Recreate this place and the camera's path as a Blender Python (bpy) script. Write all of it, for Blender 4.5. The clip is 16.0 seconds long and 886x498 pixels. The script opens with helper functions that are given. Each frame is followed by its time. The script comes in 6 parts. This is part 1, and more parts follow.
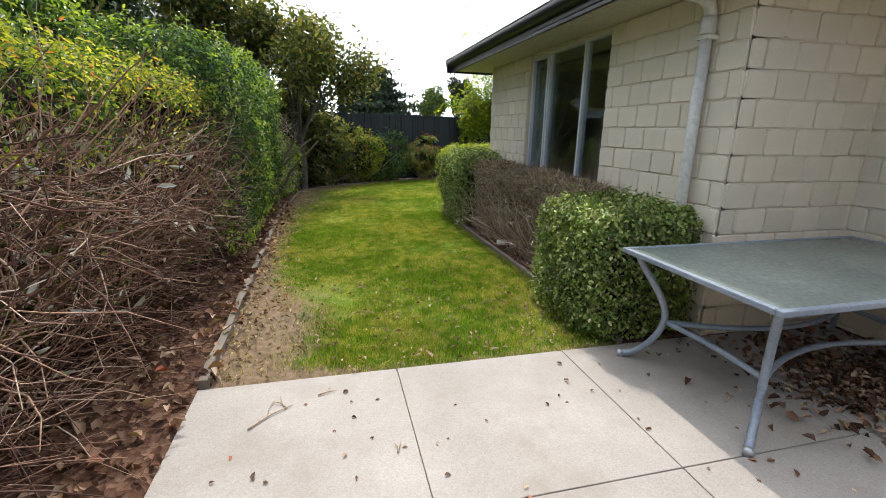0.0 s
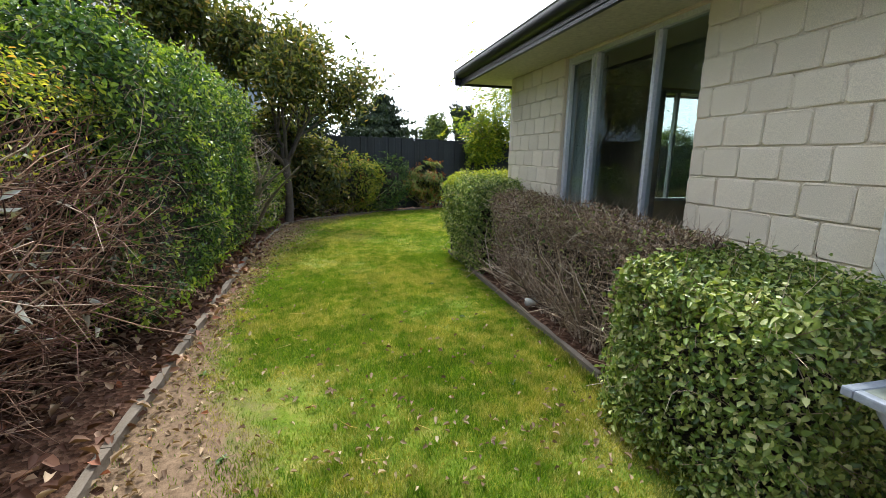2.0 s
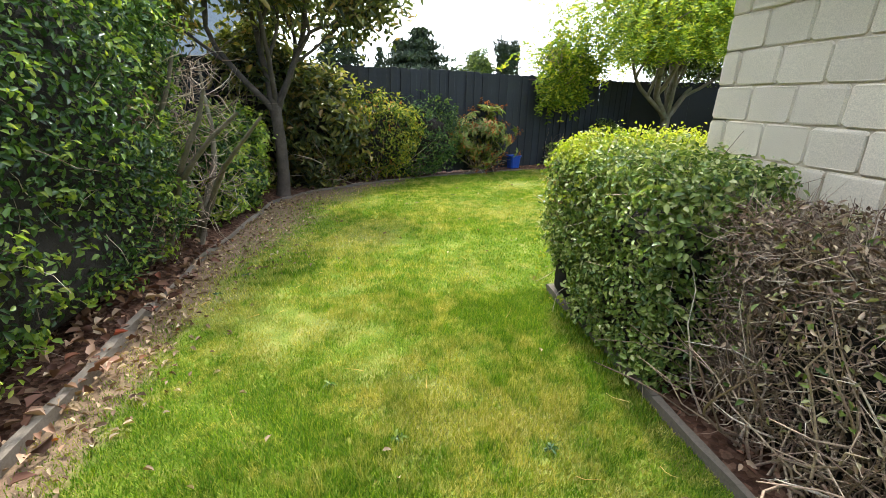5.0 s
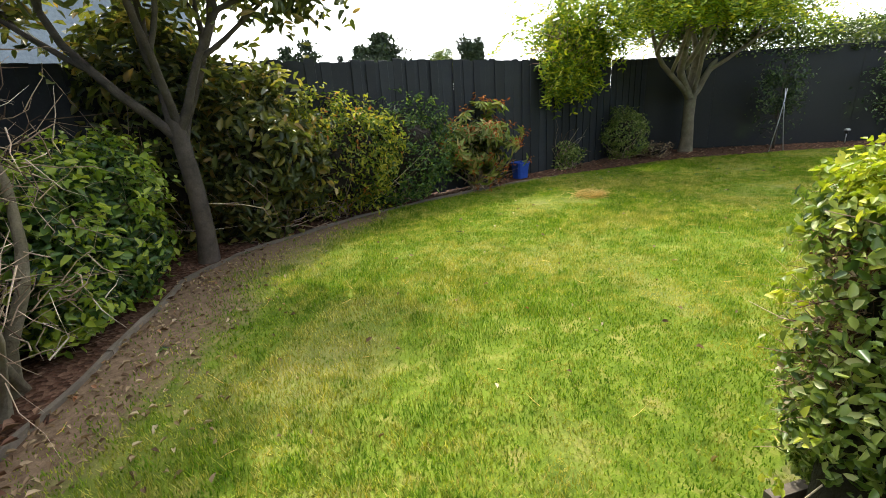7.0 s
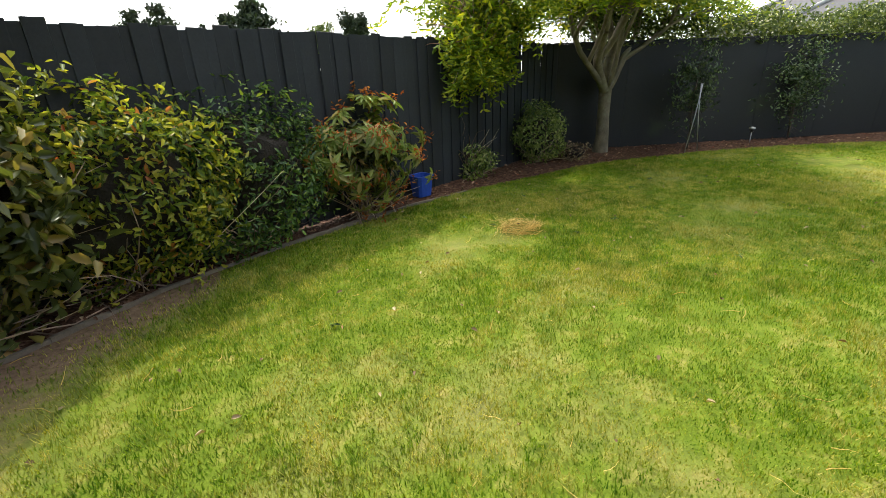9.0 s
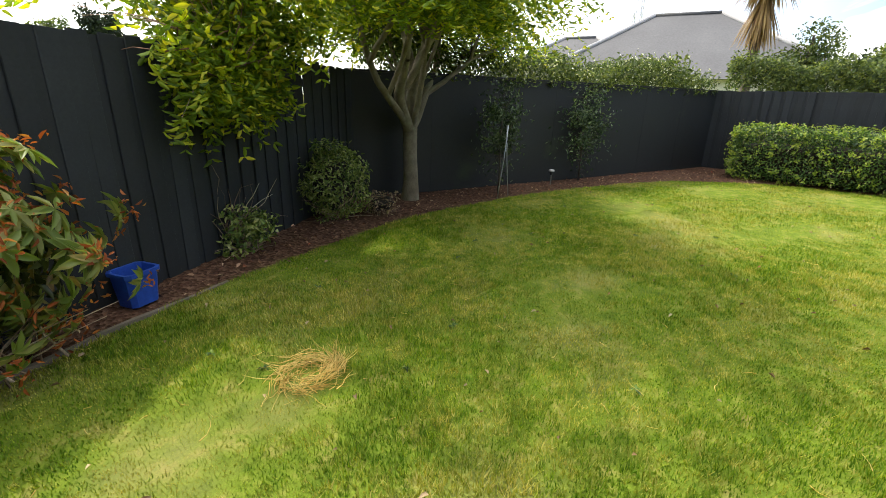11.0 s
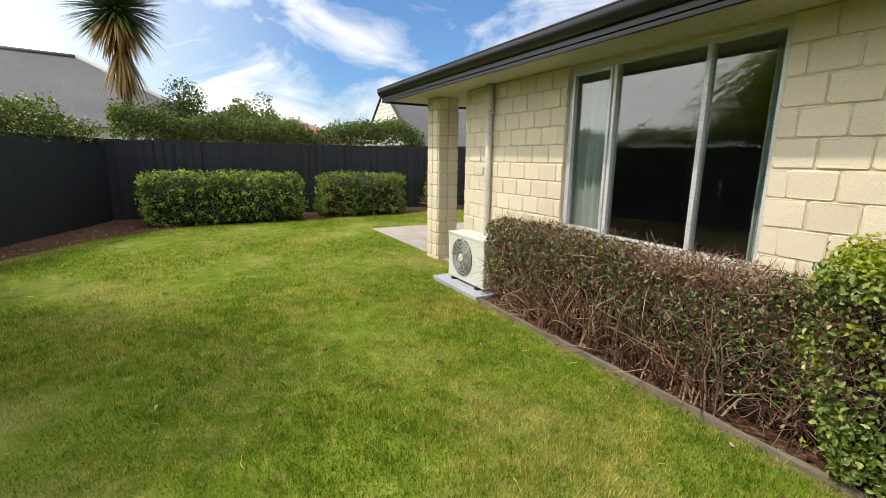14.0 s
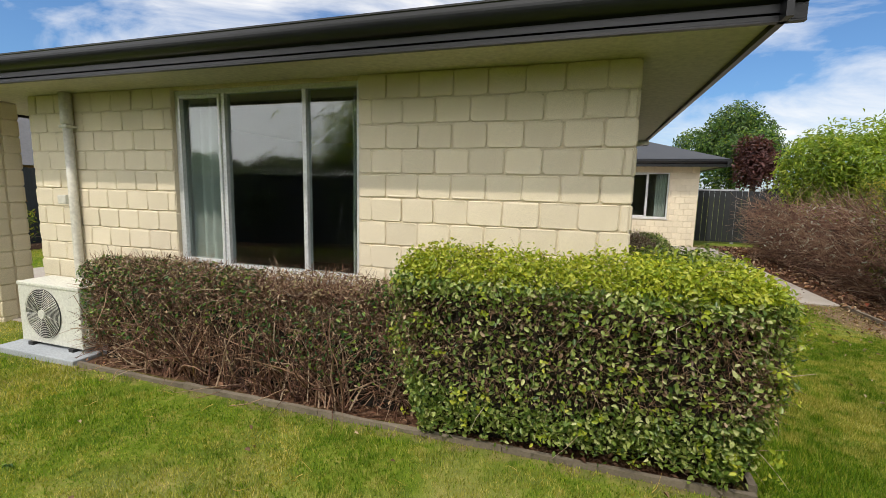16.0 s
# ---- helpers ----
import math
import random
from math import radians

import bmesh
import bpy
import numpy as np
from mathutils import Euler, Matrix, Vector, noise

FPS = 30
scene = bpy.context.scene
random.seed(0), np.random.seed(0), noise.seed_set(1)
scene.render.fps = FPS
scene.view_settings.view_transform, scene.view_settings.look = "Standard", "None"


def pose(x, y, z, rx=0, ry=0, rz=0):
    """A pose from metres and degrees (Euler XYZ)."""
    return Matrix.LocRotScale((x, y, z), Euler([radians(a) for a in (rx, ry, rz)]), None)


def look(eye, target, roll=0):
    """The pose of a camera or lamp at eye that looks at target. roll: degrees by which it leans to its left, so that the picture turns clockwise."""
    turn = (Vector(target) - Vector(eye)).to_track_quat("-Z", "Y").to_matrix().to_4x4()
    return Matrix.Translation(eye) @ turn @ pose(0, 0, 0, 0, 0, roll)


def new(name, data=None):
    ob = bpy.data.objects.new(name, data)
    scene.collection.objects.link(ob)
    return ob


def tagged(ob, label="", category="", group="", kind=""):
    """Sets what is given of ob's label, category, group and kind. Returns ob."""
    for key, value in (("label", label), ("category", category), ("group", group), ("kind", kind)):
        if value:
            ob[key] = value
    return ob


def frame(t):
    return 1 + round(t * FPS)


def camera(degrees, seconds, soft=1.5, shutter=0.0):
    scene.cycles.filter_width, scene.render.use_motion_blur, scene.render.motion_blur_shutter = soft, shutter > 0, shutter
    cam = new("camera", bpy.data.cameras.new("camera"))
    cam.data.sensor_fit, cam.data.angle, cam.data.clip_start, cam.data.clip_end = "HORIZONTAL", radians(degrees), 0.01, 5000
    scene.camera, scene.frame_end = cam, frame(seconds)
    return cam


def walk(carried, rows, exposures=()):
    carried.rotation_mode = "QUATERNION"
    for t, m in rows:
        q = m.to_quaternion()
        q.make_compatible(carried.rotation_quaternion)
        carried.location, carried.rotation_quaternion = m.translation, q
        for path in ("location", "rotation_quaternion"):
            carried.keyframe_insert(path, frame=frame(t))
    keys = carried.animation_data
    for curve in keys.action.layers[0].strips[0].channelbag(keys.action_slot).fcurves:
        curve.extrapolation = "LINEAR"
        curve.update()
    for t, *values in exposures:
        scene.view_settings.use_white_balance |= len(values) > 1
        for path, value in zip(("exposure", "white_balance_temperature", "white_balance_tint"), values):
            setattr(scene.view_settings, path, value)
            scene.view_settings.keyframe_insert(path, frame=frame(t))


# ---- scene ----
cam = camera(89.9, 16.0, soft=0.6)
PATH = [
    (0, (0.013, 0.563, 1.466), (0.482, 2.436, 0.948), 1.0),
    (0.5, (0.045, 0.721, 1.455), (0.689, 2.573, 1.062), 0.9),
    (1, (0.18, 1.052, 1.461), (0.69, 2.952, 1.098), 1.9),
    (1.5, (0.226, 1.492, 1.444), (0.755, 3.385, 1.072), 2.7),
    (2, (0.299, 2.028, 1.431), (0.764, 3.93, 1.021), 1.0),
    (2.5, (0.402, 2.563, 1.447), (0.681, 4.486, 0.972), 3.2),
    (3, (0.381, 3.158, 1.433), (0.733, 5.049, 0.885), 2.3),
    (3.5, (0.498, 3.723, 1.396), (0.761, 5.62, 0.819), 1.3),
    (4, (0.567, 4.327, 1.395), (0.899, 6.196, 0.767), 2.4),
    (4.2, (0.581, 4.53, 1.424), (0.894, 6.4, 0.786), 1.2),
    (6.3, (0.632, 6.765, 1.401), (0.938, 8.629, 0.744), 2.4),
    (6.5, (0.646, 6.988, 1.395), (1.089, 8.83, 0.754), 0.6),
    (7, (0.711, 7.515, 1.348), (1.098, 9.371, 0.711), -3.8),
    (7.5, (0.81, 8.029, 1.422), (1.249, 9.859, 0.743), 0.1),
    (8, (0.968, 8.484, 1.471), (1.648, 10.224, 0.755), -1.9),
    (8.2, (1.053, 8.654, 1.445), (1.689, 10.415, 0.744), -3.7),
    (10.3, (2.04, 10.477, 1.519), (3.337, 11.799, 0.762), 1.4),
    (10.5, (2.185, 10.593, 1.515), (3.534, 11.878, 0.787), 1.1),
    (11, (2.624, 10.86, 1.53), (4.106, 12.038, 0.884), 1.7),
    (11.5, (2.872, 11.091, 1.561), (4.648, 11.842, 1.031), 0.4),
    (12, (3.024, 11.226, 1.543), (4.91, 11.65, 1.031), 0.2),
    (12.5, (3.06, 11.186, 1.555), (4.994, 11.337, 1.069), 0.2),
    (13, (3.057, 11.082, 1.539), (4.995, 10.879, 1.085), 1.7),
    (13.5, (3.056, 11.035, 1.562), (4.925, 10.478, 1.118), 0.5),
    (14, (3.052, 11.026, 1.549), (4.776, 10.093, 1.149), 0.8),
    (14.5, (3.029, 10.991, 1.561), (4.536, 9.728, 1.193), 0.9),
    (15, (2.958, 10.984, 1.582), (4.142, 9.402, 1.279), 1.1),
    (15.5, (2.923, 10.967, 1.584), (3.748, 9.167, 1.303), 1.3),
    (16, (2.888, 10.955, 1.588), (3.495, 9.068, 1.322), 1.3),
]
EXPOSURES = [(0.0, 0.50, 6250, 10), (0.5, 0.30, 6250, 10), (1.0, 0.32, 6250, 10), (2.5, 0.92, 6150, 10), (3.5, 1.32, 6100, 10), (6.5, 1.10, 6500, 10),
             (8.0, 0.75, 6850, 10), (10.5, 0.77, 6850, 10), (12.0, 0.50, 6950, 10), (14.5, 0.05, 6900, 10), (16.0, -0.08, 6850, 10)]
walk(cam, [(t, look(eye, target, roll)) for t, eye, target, roll in PATH], EXPOSURES)
# ---------------------------------------------------------------- light
SUN_EL, SUN_AZ = radians(56), radians(4.5)          # azimuth from +y towards +x
sun = new("sun", bpy.data.lights.new("sun", "SUN"))
sun.data.energy, sun.data.angle, sun.data.color = 2.7, radians(1.2), (1.0, 0.94, 0.84)
to_sun = Vector((math.sin(SUN_AZ) * math.cos(SUN_EL), math.cos(SUN_AZ) * math.cos(SUN_EL), math.sin(SUN_EL)))
sun.matrix_world = look(to_sun * 40, (0, 0, 0))

world = bpy.data.worlds.new("sky")
scene.world = world
world.use_nodes = True
wn, wl = world.node_tree.nodes, world.node_tree.links
wn.clear()
sky = wn.new("ShaderNodeTexSky")
sky.sky_type, sky.sun_disc = "NISHITA", False
sky.sun_elevation, sky.sun_rotation = SUN_EL, SUN_AZ
sky.air_density, sky.dust_density = 1.0, 1.5
w_co = wn.new("ShaderNodeTexCoord")
w_map = wn.new("ShaderNodeMapping")
w_map.inputs["Scale"].default_value = (1.2, 2.6, 6.0)
w_map.inputs["Rotation"].default_value = (0.12, 0.0, 0.5)
cloud = wn.new("ShaderNodeTexNoise")
cloud.inputs["Scale"].default_value, cloud.inputs["Detail"].default_value = 1.5, 7
cloud.inputs["Roughness"].default_value, cloud.inputs["Distortion"].default_value = 0.55, 0.6
cr = wn.new("ShaderNodeValToRGB")
cr.color_ramp.elements[0].position, cr.color_ramp.elements[1].position = 0.42, 0.66
# thin high cloud thickens towards the sun's side of the sky
w_sep = wn.new("ShaderNodeSeparateXYZ")
w_side = wn.new("ShaderNodeMapRange")
w_side.inputs["From Min"].default_value, w_side.inputs["From Max"].default_value = -0.25, 0.65
w_side.inputs["To Min"].default_value, w_side.inputs["To Max"].default_value = 0.0, 0.9
w_max = wn.new("ShaderNodeMath")
w_max.operation = "MAXIMUM"
w_mix = wn.new("ShaderNodeMixRGB")
w_haze = wn.new("ShaderNodeMapRange")
w_haze.inputs["From Min"].default_value, w_haze.inputs["From Max"].default_value = -0.25, 0.65
w_haze.inputs["To Min"].default_value, w_haze.inputs["To Max"].default_value = 0.0, 1.0
w_tone = wn.new("ShaderNodeMixRGB")
w_tone.inputs[1].default_value, w_tone.inputs[2].default_value = (7.4, 7.55, 7.8, 1), (15.0, 15.1, 15.3, 1)
w_dim = wn.new("ShaderNodeMixRGB")
w_dim.blend_type = "MULTIPLY"
w_dim.inputs[0].default_value, w_dim.inputs[2].default_value = 1.0, (0.52, 0.80, 1.10, 1)
w_bg = wn.new("ShaderNodeBackground")
w_bg.inputs["Strength"].default_value = 0.15
w_out = wn.new("ShaderNodeOutputWorld")
wl.new(w_co.outputs["Generated"], w_map.inputs["Vector"])
wl.new(w_map.outputs["Vector"], cloud.inputs["Vector"])
wl.new(cloud.outputs["Fac"], cr.inputs["Fac"])
wl.new(w_co.outputs["Generated"], w_sep.inputs["Vector"])
wl.new(w_sep.outputs["Y"], w_side.inputs["Value"])
wl.new(cr.outputs["Color"], w_max.inputs[0])
wl.new(w_side.outputs["Result"], w_max.inputs[1])
wl.new(w_sep.outputs["Y"], w_haze.inputs["Value"])
w_high = wn.new("ShaderNodeMapRange")
w_high.inputs["From Min"].default_value, w_high.inputs["From Max"].default_value = 0.42, 0.95
w_high.inputs["To Min"].default_value, w_high.inputs["To Max"].default_value = 0.0, 0.8
w_both, w_cover = wn.new("ShaderNodeMath"), wn.new("ShaderNodeMath")
w_both.operation = w_cover.operation = "MAXIMUM"
wl.new(w_sep.outputs["Z"], w_high.inputs["Value"])
wl.new(w_haze.outputs["Result"], w_both.inputs[0])
wl.new(w_high.outputs["Result"], w_both.inputs[1])
wl.new(w_max.outputs["Value"], w_cover.inputs[0])
wl.new(w_high.outputs["Result"], w_cover.inputs[1])
wl.new(w_cover.outputs["Value"], w_mix.inputs[0])
wl.new(w_both.outputs["Value"], w_tone.inputs[0])
wl.new(w_tone.outputs["Color"], w_mix.inputs[2])
wl.new(sky.outputs["Color"], w_dim.inputs[1])
wl.new(w_dim.outputs["Color"], w_mix.inputs[1])
wl.new(w_mix.outputs["Color"], w_bg.inputs["Color"])
wl.new(w_bg.outputs["Background"], w_out.inputs["Surface"])

# ---------------------------------------------------------------- materials


def mat_base(name):
    m = bpy.data.materials.new(name)
    m.use_nodes = True
    nt = m.node_tree
    return m, nt, nt.nodes, nt.links, nt.nodes["Principled BSDF"]


def noise_node(nt, scale, detail=4, rough=0.55, coord="Object"):
    tc = nt.nodes.new("ShaderNodeTexCoord")
    n = nt.nodes.new("ShaderNodeTexNoise")
    n.inputs["Scale"].default_value, n.inputs["Detail"].default_value, n.inputs["Roughness"].default_value = scale, detail, rough
    nt.links.new(tc.outputs[coord], n.inputs["Vector"])
    return n


def ramp_node(nt, src, stops):
    r = nt.nodes.new("ShaderNodeValToRGB")
    e = r.color_ramp.elements
    while len(e) < len(stops):
        e.new(0.5)
    for el, (p, c) in zip(e, stops):
        el.position, el.color = p, (*c, 1)
    nt.links.new(src, r.inputs["Fac"])
    return r


def mix_node(nt, kind, fac, a, b):
    n = nt.nodes.new("ShaderNodeMixRGB")
    n.blend_type = kind
    for slot, v in ((0, fac), (1, a), (2, b)):
        if isinstance(v, (int, float)):
            n.inputs[slot].default_value = v
        elif isinstance(v, tuple):
            n.inputs[slot].default_value = (*v, 1)
        else:
            nt.links.new(v, n.inputs[slot])
    return n


def bump_node(nt, bsdf, height, strength, dist=0.01):
    b = nt.nodes.new("ShaderNodeBump")
    b.inputs["Strength"].default_value, b.inputs["Distance"].default_value = strength, dist
    nt.links.new(height, b.inputs["Height"])
    nt.links.new(b.outputs["Normal"], bsdf.inputs["Normal"])


def surface(name, a, b, big=1.5, fine=60.0, rough=0.8, metal=0.0, bump=0.3, dist=0.004, vary=0.0, stain=None, stain_scale=0.7, stain_at=(0.55, 0.75)):
    """Two colours mixed at a large scale, darkened and lightened at a fine one; vary: spread between separate pieces."""
    m, nt, n, l, p = mat_base(name)
    n1, n2 = noise_node(nt, big), noise_node(nt, fine, 6, 0.65)
    base = ramp_node(nt, n1.outputs["Fac"], [(0.3, a), (0.7, b)])
    grain = ramp_node(nt, n2.outputs["Fac"], [(0.25, (0.72, 0.72, 0.72)), (0.75, (1.18, 1.18, 1.18))])
    col = mix_node(nt, "MULTIPLY", 1.0, base.outputs["Color"], grain.outputs["Color"])
    if stain:
        n3 = noise_node(nt, stain_scale, 5, 0.6)
        f = ramp_node(nt, n3.outputs["Fac"], [(stain_at[0], (0, 0, 0)), (stain_at[1], (1, 1, 1))])
        col = mix_node(nt, "MIX", f.outputs["Color"], col.outputs["Color"], stain)
    if vary:
        oi = n.new("ShaderNodeObjectInfo")
        v = ramp_node(nt, oi.outputs["Random"], [(0.0, (1 - vary,) * 3), (1.0, (1 + vary,) * 3)])
        col = mix_node(nt, "MULTIPLY", 1.0, col.outputs["Color"], v.outputs["Color"])
    l.new(col.outputs["Color"], p.inputs["Base Color"])
    p.inputs["Roughness"].default_value, p.inputs["Metallic"].default_value = rough, metal
    if bump:
        bump_node(nt, p, n2.outputs["Fac"], bump, dist)
    return m


def leaf_mat(name, stops, gloss=0.45, glow_through=0.35, patch=0.0, patch_col=(0.2, 0.1, 0.03), sheen=0.4, patch_scale=2.2):
    """Leaves: colour by leaf, light passing through, a slight sheen; patch: share of dying leaves in drifts."""
    m, nt, n, l, p = mat_base(name)
    g = n.new("ShaderNodeNewGeometry")
    c = ramp_node(nt, g.outputs["Random Per Island"], stops)
    drift = noise_node(nt, 1.6, 3)
    d = ramp_node(nt, drift.outputs["Fac"], [(0.3, (0.72, 0.74, 0.7)), (0.7, (1.2, 1.2, 1.12))])
    col = mix_node(nt, "MULTIPLY", 1.0, c.outputs["Color"], d.outputs["Color"])
    if patch:
        pn = noise_node(nt, patch_scale, 5)
        f = ramp_node(nt, pn.outputs["Fac"], [(0.62 - patch, (0, 0, 0)), (0.7 - patch * 0.6, (1, 1, 1))])
        col = mix_node(nt, "MIX", f.outputs["Color"], col.outputs["Color"], patch_col)
    l.new(col.outputs["Color"], p.inputs["Base Color"])
    p.inputs["Roughness"].default_value = gloss
    p.inputs["Specular IOR Level"].default_value = sheen
    t = n.new("ShaderNodeBsdfTranslucent")
    warm = mix_node(nt, "MULTIPLY", 1.0, col.outputs["Color"], (1.5, 1.5, 0.6))
    l.new(warm.outputs["Color"], t.inputs["Color"])
    mx = n.new("ShaderNodeMixShader")
    mx.inputs["Fac"].default_value = glow_through
    l.new(p.outputs["BSDF"], mx.inputs[1])
    l.new(t.outputs["BSDF"], mx.inputs[2])
    l.new(mx.outputs["Shader"], n["Material Output"].inputs["Surface"])
    return m


def twig_mat(name, stops, rough=0.8):
    m, nt, n, l, p = mat_base(name)
    g = n.new("ShaderNodeNewGeometry")
    c = ramp_node(nt, g.outputs["Random Per Island"], stops)
    f = noise_node(nt, 90, 4)
    gr = ramp_node(nt, f.outputs["Fac"], [(0.3, (0.6, 0.6, 0.6)), (0.7, (1.3, 1.3, 1.3))])
    col = mix_node(nt, "MULTIPLY", 1.0, c.outputs["Color"], gr.outputs["Color"])
    l.new(col.outputs["Color"], p.inputs["Base Color"])
    p.inputs["Roughness"].default_value = rough
    return m


def ground_mat():
    """One sheet: turf with dry and yellow drifts, bare soil where it is worn, bark mulch in the beds."""
    m, nt, n, l, p = mat_base("garden_ground")
    a1, a2 = n.new("ShaderNodeAttribute"), n.new("ShaderNodeAttribute")
    a1.attribute_name, a2.attribute_name = "bed", "bare"
    big, mid, fine = noise_node(nt, 0.8, 4), noise_node(nt, 5.5, 6, 0.7), noise_node(nt, 140, 4, 0.7)
    turf = ramp_node(nt, mid.outputs["Fac"], [(0.3, (0.07, 0.12, 0.010)), (0.52, (0.14, 0.195, 0.018)), (0.72, (0.30, 0.265, 0.075))])
    dry = ramp_node(nt, big.outputs["Fac"], [(0.5, (0, 0, 0)), (0.72, (0.55, 0.55, 0.55))])
    turf = mix_node(nt, "MIX", dry.outputs["Color"], turf.outputs["Color"], (0.33, 0.27, 0.12))
    soil_n = noise_node(nt, 22, 5, 0.65)
    soil = ramp_node(nt, soil_n.outputs["Fac"], [(0.3, (0.12, 0.08, 0.048)), (0.7, (0.28, 0.195, 0.125))])
    edge = noise_node(nt, 7, 5, 0.7)
    bare = n.new("ShaderNodeMath")
    bare.operation = "ADD"
    sh = n.new("ShaderNodeMath")
    sh.operation = "SUBTRACT"
    l.new(edge.outputs["Fac"], sh.inputs[0])
    sh.inputs[1].default_value = 0.5
    l.new(a2.outputs["Fac"], bare.inputs[0])
    l.new(sh.outputs["Value"], bare.inputs[1])
    bf = ramp_node(nt, bare.outputs["Value"], [(0.35, (0, 0, 0)), (0.75, (1, 1, 1))])
    c = mix_node(nt, "MIX", bf.outputs["Color"], turf.outputs["Color"], soil.outputs["Color"])
    v = n.new("ShaderNodeTexVoronoi")
    v.inputs["Scale"].default_value = 38
    tc = n.new("ShaderNodeTexCoord")
    l.new(tc.outputs["Object"], v.inputs["Vector"])
    bark = ramp_node(nt, v.outputs["Color"], [(0.1, (0.045, 0.022, 0.013)), (0.55, (0.10, 0.05, 0.03)), (0.95, (0.2, 0.12, 0.08))])
    c = mix_node(nt, "MIX", a1.outputs["Fac"], c.outputs["Color"], bark.outputs["Color"])
    gr = ramp_node(nt, fine.outputs["Fac"], [(0.25, (0.55, 0.55, 0.55)), (0.75, (1.35, 1.35, 1.35))])
    c = mix_node(nt, "MULTIPLY", 1.0, c.outputs["Color"], gr.outputs["Color"])
    l.new(c.outputs["Color"], p.inputs["Base Color"])
    p.inputs["Roughness"].default_value = 0.95
    p.inputs["Specular IOR Level"].default_value = 0.15
    chips = n.new("ShaderNodeMath")
    chips.operation = "MULTIPLY"
    l.new(v.outputs["Distance"], chips.inputs[0])
    l.new(a1.outputs["Fac"], chips.inputs[1])
    bump_node(nt, p, chips.outputs["Value"], 0.6, 0.02)
    return m


def grass_mat():
    """Blades that turn from deep green to straw in tufts and in wide dry drifts."""
    m, nt, n, l, p = mat_base("grass_blade")
    g = n.new("ShaderNodeNewGeometry")
    green = ramp_node(nt, g.outputs["Random Per Island"], [(0.0, (0.060, 0.135, 0.010)), (0.45, (0.13, 0.235, 0.017)), (0.85, (0.25, 0.335, 0.03)), (1.0, (0.42, 0.41, 0.08))])
    straw = ramp_node(nt, g.outputs["Random Per Island"], [(0.0, (0.22, 0.26, 0.02)), (0.5, (0.41, 0.37, 0.09)), (1.0, (0.64, 0.53, 0.24))])
    tuft, drift, deep = noise_node(nt, 7.0, 5, 0.7), noise_node(nt, 0.8, 4, 0.6), noise_node(nt, 2.2, 4, 0.6)
    add = n.new("ShaderNodeMath")
    add.operation = "MULTIPLY_ADD"
    l.new(drift.outputs["Fac"], add.inputs[0])
    add.inputs[1].default_value = 0.8
    l.new(tuft.outputs["Fac"], add.inputs[2])
    f = ramp_node(nt, add.outputs["Value"], [(0.84, (0, 0, 0)), (1.12, (0.9, 0.9, 0.9))])
    c = mix_node(nt, "MIX", f.outputs["Color"], green.outputs["Color"], straw.outputs["Color"])
    d = ramp_node(nt, deep.outputs["Fac"], [(0.3, (0.66, 0.76, 0.62)), (0.7, (1.15, 1.12, 1.05))])
    c = mix_node(nt, "MULTIPLY", 1.0, c.outputs["Color"], d.outputs["Color"])
    l.new(c.outputs["Color"], p.inputs["Base Color"])
    p.inputs["Roughness"].default_value, p.inputs["Specular IOR Level"].default_value = 0.6, 0.15
    t = n.new("ShaderNodeBsdfTranslucent")
    warm = mix_node(nt, "MULTIPLY", 1.0, c.outputs["Color"], (1.4, 1.4, 0.5))
    l.new(warm.outputs["Color"], t.inputs["Color"])
    mx = n.new("ShaderNodeMixShader")
    mx.inputs["Fac"].default_value = 0.4
    l.new(p.outputs["BSDF"], mx.inputs[1])
    l.new(t.outputs["BSDF"], mx.inputs[2])
    l.new(mx.outputs["Shader"], n["Material Output"].inputs["Surface"])
    return m


def glass_mat():
    m, nt, n, l, p = mat_base("window_glass")
    tr, gl, lw, mx = n.new("ShaderNodeBsdfTransparent"), n.new("ShaderNodeBsdfGlossy"), n.new("ShaderNodeLayerWeight"), n.new("ShaderNodeMixShader")
    pw, ad = n.new("ShaderNodeMath"), n.new("ShaderNodeMath")
    pw.operation, ad.operation = "POWER", "MULTIPLY_ADD"
    lw.inputs["Blend"].default_value, pw.inputs[1].default_value = 0.5, 3.5
    ad.inputs[1].default_value, ad.inputs[2].default_value = 0.75, 0.11
    tr.inputs["Color"].default_value = (0.80, 0.86, 0.85, 1)
    gl.inputs["Roughness"].default_value = 0.0
    l.new(lw.outputs["Facing"], pw.inputs[0])
    l.new(pw.outputs["Value"], ad.inputs[0])
    l.new(ad.outputs["Value"], mx.inputs["Fac"])
    l.new(tr.outputs["BSDF"], mx.inputs[1])
    l.new(gl.outputs["BSDF"], mx.inputs[2])
    l.new(mx.outputs["Shader"], n["Material Output"].inputs["Surface"])
    return m


